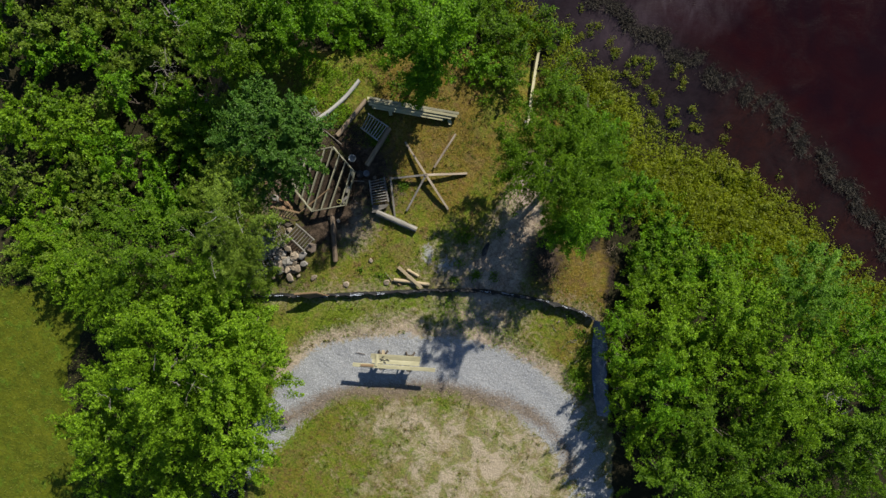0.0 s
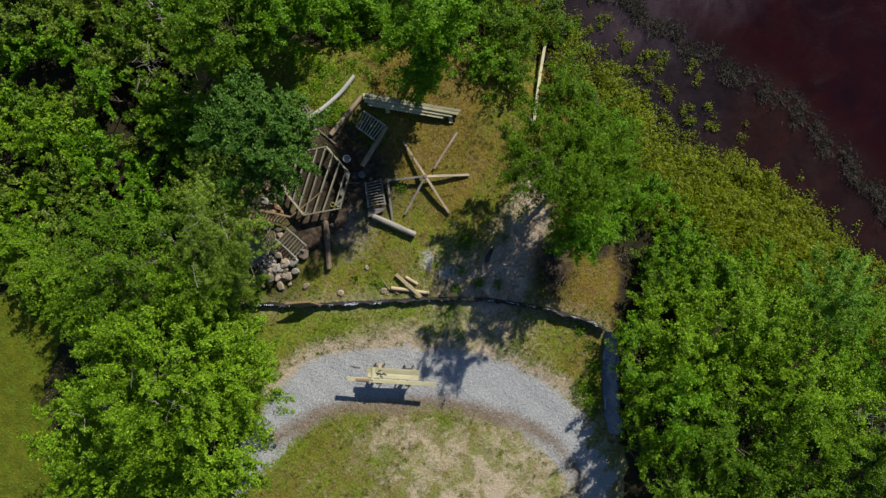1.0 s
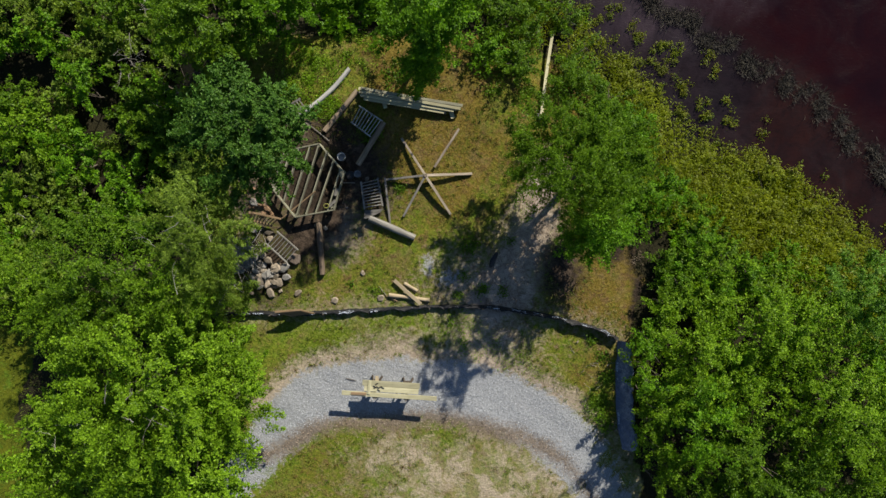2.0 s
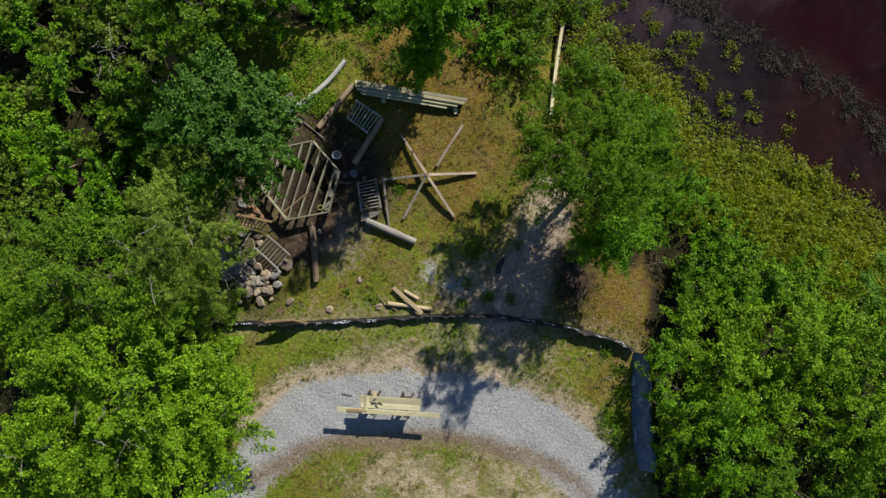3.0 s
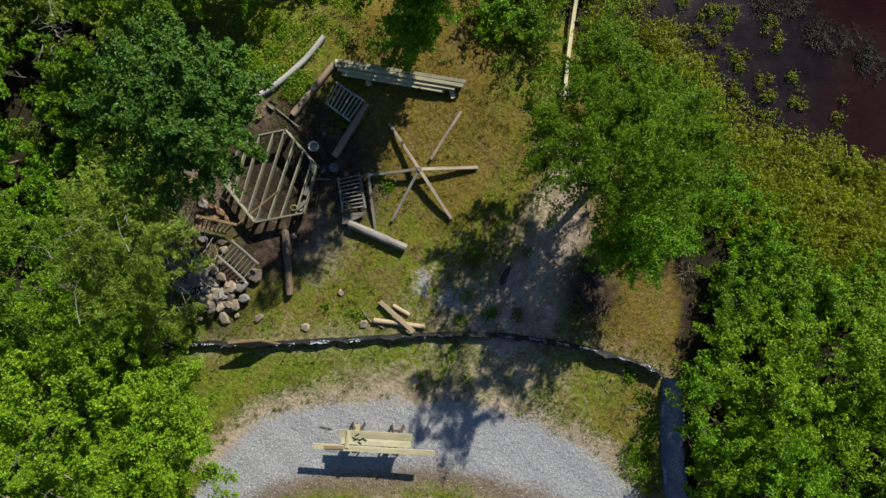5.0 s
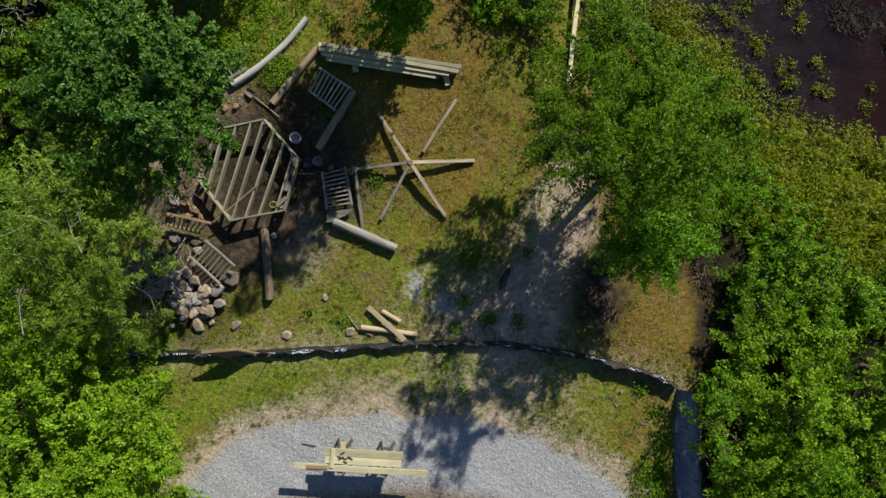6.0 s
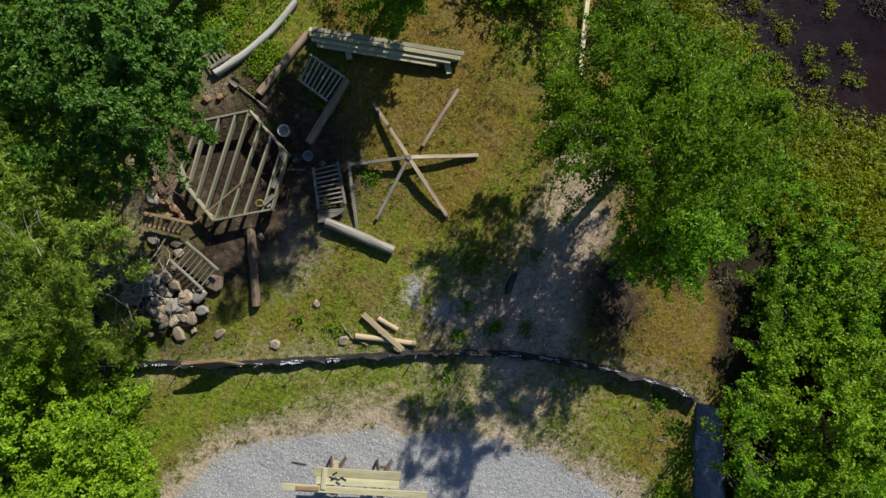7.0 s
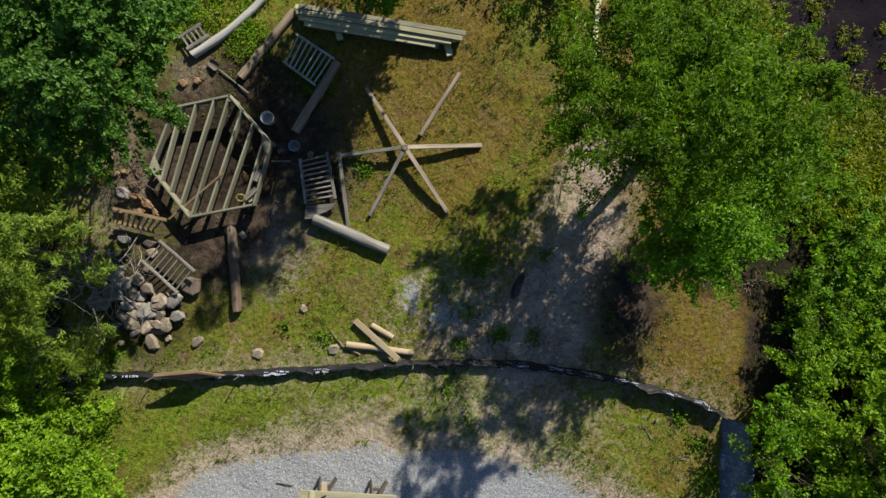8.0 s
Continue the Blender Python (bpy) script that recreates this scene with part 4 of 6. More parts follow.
def fence_print_glare(cloth, rows, seed, gap=(6, 16), levels=(2, 3, 4)):
    """Pale bars where the fabric's printing cannot be read, and for painted glare on its wrinkles: short bars laid on
    the fabric, a hair proud of it.
    """
    rng = random.Random(seed)
    i = rng.randint(3, 9)
    bm = bmesh.new()
    while i < len(rows) - 9:
        n = rng.randint(4, 7)
        for k in range(n):
            a, b = rows[i + k], rows[i + k + 1]
            for r in levels:
                for u in (0.05, 0.37, 0.69):
                    if rng.random() < 0.25:
                        continue
                    q = []
                    for fu, fv in ((u, 0.25), (u + 0.2, 0.25), (u + 0.2, 0.7), (u, 0.7)):
                        q.append(a[r].lerp(a[r + 1], fv).lerp(b[r].lerp(b[r + 1], fv), fu))
                    nor = (q[1] - q[0]).cross(q[3] - q[0]).normalized()
                    nor = nor if nor.z > 0 else -nor
                    bm.faces.new([bm.verts.new(v + nor * 0.006) for v in q])
        i += n + rng.randint(*gap)
    part("print", bm, PRINT_GLARE, cloth, "pale bars of print and painted glare")["kind"] = "stuff"


fabric_a, rows_a = silt_fence("silt_fence", FENCE, "long sagging black fabric silt fence on wooden stakes", -0.58, 0.21, 1.9, 4, FABRIC, 0.13)
fence_print_glare(fabric_a, rows_a[:118], 5, (5, 15), (3, 4))
# Closer bars on the right-hand run: print plus painted glints of the wrinkled cloth.
fence_print_glare(fabric_a, rows_a[112:], 7, (2, 7), (2, 3, 4))
fabric_b, rows_b = silt_fence("silt_fence", FENCE_SIDE, "leaning black fabric silt fence beside the gravel", 0.70, 0.62, 2.2, 9, FABRIC_SKY)
fence_print_glare(fabric_b, rows_b, 6, (14, 30), (1,))


# ---- timber lying in the clearing ----
def lone(name, p, q, width, thick, material, label, category, group="", **more):
    """A board or post that is a thing of its own."""
    return tagged(beam(name, p, q, width, thick, material, **more), label, category, group)


def log(name, p, q, r0, r1, material, label, seed, bend=0.0, category="log", lift=0.0, holes=()):
    p, q = Vector((*p, hz(*p) - 0.015 + lift)), Vector((*q, hz(*q) - 0.015 + lift))
    m, length = along(p, q)
    ob = part(name, log_bm(length, r0, r1, seed, bend), material)
    ob.matrix_basis = m
    for k, f in enumerate(holes):
        bm = bmesh.new()
        bmesh.ops.create_cone(bm, cap_ends=True, segments=10, radius1=0.018, radius2=0.018, depth=0.02)
        part("bolt_hole", bm, BLACKBAG, ob).location = ((f - 0.5) * length, bend * (1 - (2 * f - 1) ** 2) + 0.01, max(r0, r1) + (r0 + (r1 - r0) * f) * 0.97)
    return tagged(ob, label, category, "logs")


def railing(corners, material, label, balusters, group="railing panels", rail=(0.07, 0.05), bar=0.035, seed=0):
    """A baluster panel: two rails between the corners (top start, top end, low end, low start) and thin square balusters."""
    a, b, c, d = [Vector(v) for v in corners]
    ob = thing("railing_panel", *((a + b + c + d) / 4)[:2], min(v.z for v in (a, b, c, d)), label, "railing", group)
    o = Vector(ob.location)
    beam("top_rail", a - o, b - o, rail[0], rail[1], material, ob, seed=seed, rough=0.002)
    beam("bottom_rail", d - o, c - o, rail[0], rail[1], material, ob, seed=seed + 1, rough=0.002)
    for k in range(balusters):
        f = (k + 0.6) / (balusters + 0.2)
        beam("baluster", a.lerp(b, f) - o + Vector((0, 0, 0.006)), d.lerp(c, f) - o + Vector((0, 0, 0.006)), bar, bar, material, ob, seed=seed + k, rough=0.0015)
    return ob


def build_platform():
    """The hexagonal floor frame: rim boards, joists, corner plates and short posts."""
    ring = [(-4.75, 2.60), (-3.88, 1.56), (-4.28, 0.21), (-5.69, -0.04), (-6.53, 1.04), (-5.99, 2.36)]
    top, deep = 0.45, 0.19
    ob = thing("platform_frame", -5.2, 1.33, hz(-5.2, 1.33), "unfinished hexagonal floor frame of pale treated lumber on short posts", "floor frame")
    o = Vector(ob.location)
    v = [Vector((x, y, top - deep)) for x, y in ring]
    for k in range(6):
        a, b = v[k], v[(k + 1) % 6]
        d = (b - a).normalized() * 0.02
        beam("rim_board", a - d - o, b + d - o, 0.045, deep, TREATED, ob, seed=k)
    joists = [((-5.82, 2.36), (-6.30, 0.78)), ((-5.50, 2.42), (-6.10, 0.52)), ((-5.10, 2.50), (-5.88, 0.24)), ((-4.78, 2.55), (-5.65, 0.0)), ((-4.50, 2.27), (-5.30, 0.06)), ((-4.26, 1.97), (-4.94, 0.12)), ((-4.03, 1.62), (-4.50, 0.20))]
    for k, (p, q) in enumerate(joists):
        a, b = Vector((*p, top - deep + 0.004)), Vector((*q, top - deep + 0.004))
        beam("joist", a - o, b - o, 0.040, deep - 0.008, TREATED, ob, seed=20 + k)
    for k, s in ((1, 0.26), (4, 0.30)):
        c, e, f = v[k], (v[(k + 1) % 6] - v[k]).normalized(), (v[k - 1] - v[k]).normalized()
        bm = bmesh.new()
        low = [bm.verts.new(c + w + Vector((0, 0, deep + 0.003)) - o) for w in (Vector(), e * s, (e + f) * s * 0.75, f * s)]
        up = [bm.verts.new(w.co + Vector((0, 0, 0.018))) for w in low]
        bm.faces.new(up)
        bm.faces.new(low[::-1])
        for i in range(4):
            bm.faces.new((low[i], low[(i + 1) % 4], up[(i + 1) % 4], up[i]))
        bmesh.ops.recalc_face_normals(bm, faces=bm.faces)
        part("corner_plate", bm, TREATED, ob, "plywood corner plate")
    for k in range(6):
        p = v[k].lerp(Vector((-5.2, 1.33, top - deep)), 0.06)
        g = hz(p.x, p.y) - 0.05
        post = part("post", board_bm(top - 0.03 - g, 0.09, 0.09, seed=k), TREATED, ob)
        post.matrix_basis = Matrix.Translation(Vector((p.x, p.y, (g + top - 0.03) / 2)) - o) @ pose(0, 0, 0, 0, 90, 60 * k)
    lone("loose_stick", (-4.92, 0.89, 0.47), (-6.21, -0.08, 0.28), 0.045, 0.03, TAN, "brown wooden stick lying across the platform frame", "stick")
    lone("short_board", (-4.20, 0.55, 0.455), (-4.45, 0.33, 0.455), 0.10, 0.03, GREYED, "short board offcut on the platform frame", "board")
    lone("short_board", (-4.12, 0.98, 0.456), (-4.22, 0.72, 0.456), 0.10, 0.035, GREYED, "short board offcut on the platform frame", "board")


def build_lumber():
    label = "long pale treated board in a stacked lumber pile"
    z0 = 0.10
    for x, y in ((-2.45, 4.26), (0.02, 3.86)):
        lone("bearer_block", (x - 0.05, y + 0.22, hz(x, y) - 0.01), (x + 0.08, y - 0.34, hz(x, y) - 0.01), 0.14, 0.10, FRESH, "short timber bearer under the lumber stack", "timber block", "stacked lumber")
    d = Vector((3.72, -0.67, 0)).normalized()
    side = Vector((-d.y, d.x, 0))
    rng = random.Random(2)
    origin = Vector((-3.30, 4.49, 0))
    # rows from the back to the front: sideways, start, length, layers
    for r, (off, start, length, layers) in enumerate(((0.11, -0.02, 3.74, 4), (0.0, 0.02, 3.62, 4), (-0.11, 0.0, 3.44, 3), (-0.22, 0.18, 3.0, 2))):
        for k in range(layers):
            p = origin + side * (off + rng.uniform(-0.012, 0.012)) + d * (start + rng.uniform(-0.04, 0.08))
            q = p + d * (length + rng.uniform(-0.06, 0.05)) + side * rng.uniform(-0.01, 0.01)
            z = Vector((0, 0, z0 + k * 0.045))
            lone("lumber_board", p + z, q + z, 0.102, 0.041, TREATED if (k + r) % 3 == 0 else FRESH, label, "board", "stacked lumber", seed=r * 9 + k, bow=rng.uniform(-0.01, 0.01))
    a, b = (3.32, 3.40), (3.84, 6.62)
    lone("long_plank", (*a, 0.12), (*b, hz(*b) + 0.3), 0.11, 0.05, FRESH, "long fresh yellow plank lying on the bank vegetation", "plank", bow=0.03)
    lone("plank_support", (3.2, 3.62, hz(3.3, 3.6) - 0.02), (3.55, 3.58, hz(3.3, 3.6) - 0.02), 0.1, 0.13, GREYED, "grey timber offcut under a long plank", "timber block")


def build_rafters():
    """Roof rafters still joined at their hub, lying splayed on the grass."""
    hub = Vector((-0.93, 1.43, 0.26))
    ob = thing("rafter_frame", hub.x, hub.y, 0.0, "splayed tan weathered rafters joined at a hub, lying on grass", "rafter frame")
    o = Vector(ob.location)
    for k, ((x, y), z, w) in enumerate((((0.78, 1.49), 0.02, 0.09), ((-0.02, 0.0), 0.02, 0.09), ((-1.77, -0.05), 0.02, 0.075), ((-2.42, 1.30), 0.05, 0.075), ((-1.79, 2.80), 0.02, 0.085))):
        e = Vector((x, y, z + hz(x, y)))
        beam("rafter", hub + (e - hub).normalized() * 0.03 - o, e - o, w, 0.09, GREYED if k in (2, 3) else RAFTER, ob, seed=k)
    bm = bmesh.new()
    bmesh.ops.create_cone(bm, cap_ends=True, segments=6, radius1=0.085, radius2=0.075, depth=0.13)
    bmesh.ops.bevel(bm, geom=bm.edges[:], offset=0.006, segments=1, affect="EDGES")
    h = part("hub", bm, RAFTER, ob)
    h.location = hub + Vector((0, 0, 0.045)) - o
    lone("loose_rafter", (0.32, 3.13, hz(0.3, 3.1)), (-0.60, 1.74, hz(-0.6, 1.7) + 0.03), 0.085, 0.08, RAFTER, "single tan weathered rafter lying on dry grass", "rafter")
    lone("loose_rafter", (-2.42, 1.37, 0.17), (-2.27, -0.30, 0.02), 0.07, 0.06, GREYED, "grey weathered rafter lying beside a railing panel", "rafter")


def build_logs():
    log("curved_log", (-5.70, 3.62), (-3.66, 5.36), 0.095, 0.08, WHITEBARK, "long curved bleached white log on the weeds", 3, bend=-0.15)
    log("log", (-4.62, 3.10), (-3.38, 4.56), 0.095, 0.09, TANLOG, "tan-brown weathered round log lying on bare soil", 4)
    log("log", (-3.42, 1.86), (-2.43, 3.40), 0.105, 0.105, TANLOG, "grey-brown weathered round log lying against a railing panel", 5)
    log("log", (-4.92, -0.22), (-4.82, -2.18), 0.110, 0.105, BROWNLOG, "brown post log with bolt holes lying on the ground", 6, holes=(0.06, 0.42))
    log("log", (-3.03, -0.10), (-1.36, -0.86), 0.125, 0.12, PALELOG, "pale grey peeled log lying on grass", 7)
    # cut pieces beside the fence
    log("log_offcut", (-2.36, -2.98), (-0.84, -3.20), 0.075, 0.07, CUTWOOD, "fresh-cut pale pole lying beside the fence", 8)
    log("log_offcut", (-1.78, -2.54), (-1.30, -2.84), 0.06, 0.06, CUTWOOD, "short fresh-cut pale pole piece on grass", 9)
    lone("board_offcut", (-2.15, -2.42, 0.10), (-1.17, -3.32, 0.17), 0.13, 0.035, CUTWOOD, "pale board lying across a fresh-cut pole", "board")
    lone("thin_stick", (-2.72, -2.66, 0.02), (-2.42, -3.05, 0.03), 0.02, 0.02, DEADWOOD, "thin bare stick on the grass", "stick")
    lone("thin_stick", (-2.48, -3.0, 0.03), (-2.05, -3.22, 0.03), 0.03, 0.025, TAN, "thin bare stick on the grass", "stick")


def build_railings():
    railing([(-3.30, 3.96, 0.30), (-2.46, 3.40, 0.30), (-2.92, 2.87, 0.12), (-3.64, 3.42, 0.12)], BLEACHED, "bleached pale grey baluster railing panel leaning on a log", 8, seed=1, rail=(0.05, 0.045), bar=0.028)
    railing([(-3.30, 1.23, 0.16), (-3.19, 0.22, 0.16), (-2.52, 0.33, 0.18), (-2.69, 1.37, 0.18)], SILVERED, "grey weathered baluster railing panel lying on soil", 9, seed=2, rail=(0.06, 0.05), bar=0.034)
    railing([(-6.36, -0.55, 0.42), (-5.60, -1.24, 0.42), (-6.04, -1.72, 0.30), (-6.80, -0.98, 0.34)], PALELOG, "pale baluster railing panel lying on a rock pile", 8, seed=3, rail=(0.055, 0.05), bar=0.03)
    railing([(-7.35, 0.17, 0.42), (-6.20, -0.10, 0.40), (-6.62, -0.36, 0.10), (-7.50, -0.10, 0.12)], TAN, "tan wooden baluster railing panel on soil", 8, seed=4)
    railing([(-6.45, -3.47, 0.62), (-5.50, -3.40, 0.62), (-5.10, -3.64, 0.05), (-6.05, -3.72, 0.05)], TAN, "tan wooden railing panel leaning on the black fence", 11, seed=5, bar=0.05)
    railing([(-5.28, 4.02, 0.14), (-5.78, 3.72, 0.14), (-5.96, 3.98, 0.12), (-5.46, 4.28, 0.12)], SILVERED, "grey baluster railing panel in weeds beside a white log", 5, seed=6)
    # triangular grey board piece beside a railing
    bm = bmesh.new()
    low = [bm.verts.new((x, y, hz(-3, 0) + 0.14)) for x, y in ((-3.20, 0.18), (-2.50, 0.23), (-2.62, 0.10), (-3.10, -0.12), (-3.22, -0.12))]
    up = [bm.verts.new(v.co + Vector((0, 0, 0.04))) for v in low]
    bm.faces.new(up)
    bm.faces.new(low[::-1])
    for i in range(5):
        bm.faces.new((low[i], low[(i + 1) % 5], up[(i + 1) % 5], up[i]))
    bmesh.ops.recalc_face_normals(bm, faces=bm.faces)
    tagged(part("corner_board", bm, GREYED), "grey triangular board piece on a railing's end", "board")


def build_table():
    """Boards on two trestles on the gravel."""
    g = hz(-2.3, -6.4)
    d = Vector((2.05, -0.16, 0)).normalized()
    side = Vector((-d.y, d.x, 0))
    mid = Vector((-2.29, -6.36, 0))
    for s in (-0.58, 0.58):
        c = mid + d * s - side * 0.09
        ob = thing("sawhorse", c.x, c.y, g, "old dark wooden sawhorse with splayed legs on gravel", "sawhorse", "sawhorses")
        beam("crossbar", side * -0.31 + Vector((0, 0, 0.645)), side * 0.30 + Vector((0, 0, 0.645)), 0.09, 0.09, GREYED, ob)
        for a in (-1, 1):
            for b in (-1, 1):
                beam("leg", side * (0.34 * a) + d * (0.17 * b), side * (0.24 * a) + d * (0.05 * b) + Vector((0, 0, 0.665)), 0.085, 0.04, OLDWOOD, ob)
            beam("brace", side * (0.30 * a) - d * 0.12 + Vector((0, 0, 0.30)), side * (0.30 * a) + d * 0.12 + Vector((0, 0, 0.30)), 0.07, 0.02, OLDWOOD, ob)
    z = g + 0.735
    rows = [(-1.03, 1.05, 0.205, 0.20), (-0.96, 1.02, 0.0, 0.19), (-1.76, 1.70, -0.215, 0.16)]
    for k, (a, b, off, w) in enumerate(rows):
        p, q = mid + d * a + side * off, mid + d * b + side * off
        lone("work_board" if k < 2 else "long_plank", (p.x, p.y, z), (q.x, q.y, z), w, 0.04, FRESH, "pale yellow board laid on two sawhorses" if k < 2 else "long pale yellow plank laid on two sawhorses", "board", "boards on sawhorses", seed=70 + k)
    p, q = mid - d * 1.42 - side * 0.21, mid - d * 0.88 - side * 0.19
    lone("board_offcut", (p.x, p.y, z + 0.043), (q.x, q.y, z + 0.043), 0.10, 0.03, TAN, "short brown board offcut on a long plank", "board")
    p, q = mid - d * 0.76 + side * 0.31, mid - d * 0.78 - side * 0.20
    lone("cleat_board", (p.x, p.y, z + 0.043), (q.x, q.y, z + 0.043), 0.11, 0.03, FRESH, "pale cross board on top of the work boards", "board")
    p, q = mid - d * 0.50 + side * 0.10, mid - d * 0.53 + side * 0.46
    lone("board_offcut", (p.x, p.y, z - 0.05), (q.x, q.y, z - 0.05), 0.12, 0.03, CUTWOOD, "short pale board end under the work boards", "board")
    p, q = mid - d * 1.75 + side * 0.10, mid - d * 1.38 + side * 0.04
    lone("thin_stick", (p.x, p.y, hz(p.x, p.y) + 0.03), (q.x, q.y, hz(q.x, q.y) + 0.03), 0.022, 0.02, OLDWOOD, "thin dark stick on the gravel", "stick")
    for k, (a, b) in enumerate(((-0.52, 0.10), (-0.42, 0.06), (-0.34, 0.10), (-0.60, 0.03), (-0.64, 0.12), (-0.56, 0.17), (-0.48, 0.00))):
        p = mid + d * a + side * b
        lone("hand_tool", (p.x, p.y, z + 0.042), (p.x + 0.10, p.y + (0.05 if k % 2 else -0.06), z + 0.042), 0.03, 0.025, BLACKBAG, "small dark hand tool on the work boards", "tool", "tools")


def bucket(x, y, material, label, fill):
    ob = thing("bucket", x, y, hz(x, y) - 0.01, label, "bucket", "buckets")
    n, prof = 24, [(0.120, 0.0), (0.142, 0.25), (0.150, 0.258), (0.150, 0.276), (0.143, 0.28), (0.136, 0.276), (0.116, 0.02)]
    bm = bmesh.new()
    rings = [[bm.verts.new((r * math.cos(2 * math.pi * k / n), r * math.sin(2 * math.pi * k / n), z)) for k in range(n)] for r, z in prof]
    for a, b in zip(rings, rings[1:]):
        for k in range(n):
            bm.faces.new((a[k], a[(k + 1) % n], b[(k + 1) % n], b[k])).smooth = True
    bm.faces.new(rings[0][::-1])
    bm.faces.new(rings[-1])
    bmesh.ops.recalc_face_normals(bm, faces=bm.faces)
    body = part("body", bm, material, ob)
    bm = bmesh.new()
    bmesh.ops.create_circle(bm, cap_ends=True, segments=20, radius=0.128)
    s = part("contents", bm, BUCKET_IN, ob)
    s.location = (0, 0, fill)
    v, f = tube_arrays([(0.152 * math.cos(a), 0.13 * math.sin(a), 0.262) for a in np.linspace(0, math.pi, 12)], [0.004] * 12, 5)
    v[:, 1] += 0.006
    bulk("handle", v, f, STEEL, body)
    return ob


def rock_bm(sx, sy, sz, seed):
    """A broken stone: a flattish hull with an uneven many-cornered outline, a tilted top and worn edges."""
    rng = random.Random(seed)
    bm = bmesh.new()
    n = rng.randint(6, 8)
    turn, tilt = rng.uniform(0, 6.28), rng.uniform(-0.25, 0.25)
    for i in range(n):
        a = turn + 6.283 * (i + rng.uniform(-0.3, 0.3)) / n
        r = rng.uniform(0.86, 1.1)
        bm.verts.new((math.cos(a) * r, math.sin(a) * r, rng.uniform(-0.35, 0.45)))
        if i % 4 != 3:
            k = rng.uniform(0.66, 0.95) * r
            bm.verts.new((math.cos(a + 0.15) * k, math.sin(a + 0.15) * k, 0.85 + tilt * math.cos(a) + rng.uniform(-0.18, 0.12)))
        bm.verts.new((math.cos(a) * 0.7, math.sin(a) * 0.7, -0.9))
    hull = bmesh.ops.convex_hull(bm, input=bm.verts[:])
    bmesh.ops.delete(bm, geom=list(set(g for g in hull["geom_interior"] + hull["geom_unused"] if isinstance(g, bmesh.types.BMVert))), context="VERTS")
    bmesh.ops.dissolve_limit(bm, angle_limit=0.12, verts=bm.verts[:], edges=bm.edges[:])
    bmesh.ops.bevel(bm, geom=bm.edges[:], offset=0.045, segments=1, profile=0.6, affect="EDGES", clamp_overlap=True)
    bmesh.ops.triangulate(bm, faces=bm.faces[:])
    bmesh.ops.subdivide_edges(bm, edges=[e for e in bm.edges if e.calc_length() > 0.5], cuts=1)
    bmesh.ops.triangulate(bm, faces=bm.faces[:])
    for v in bm.verts:
        c = v.co * (1 + 0.06 * noise.noise(v.co * 2.6 + Vector((seed, 0, 0))))
        v.co = Vector((c.x * sx, c.y * sy, c.z * sz))
    return bm


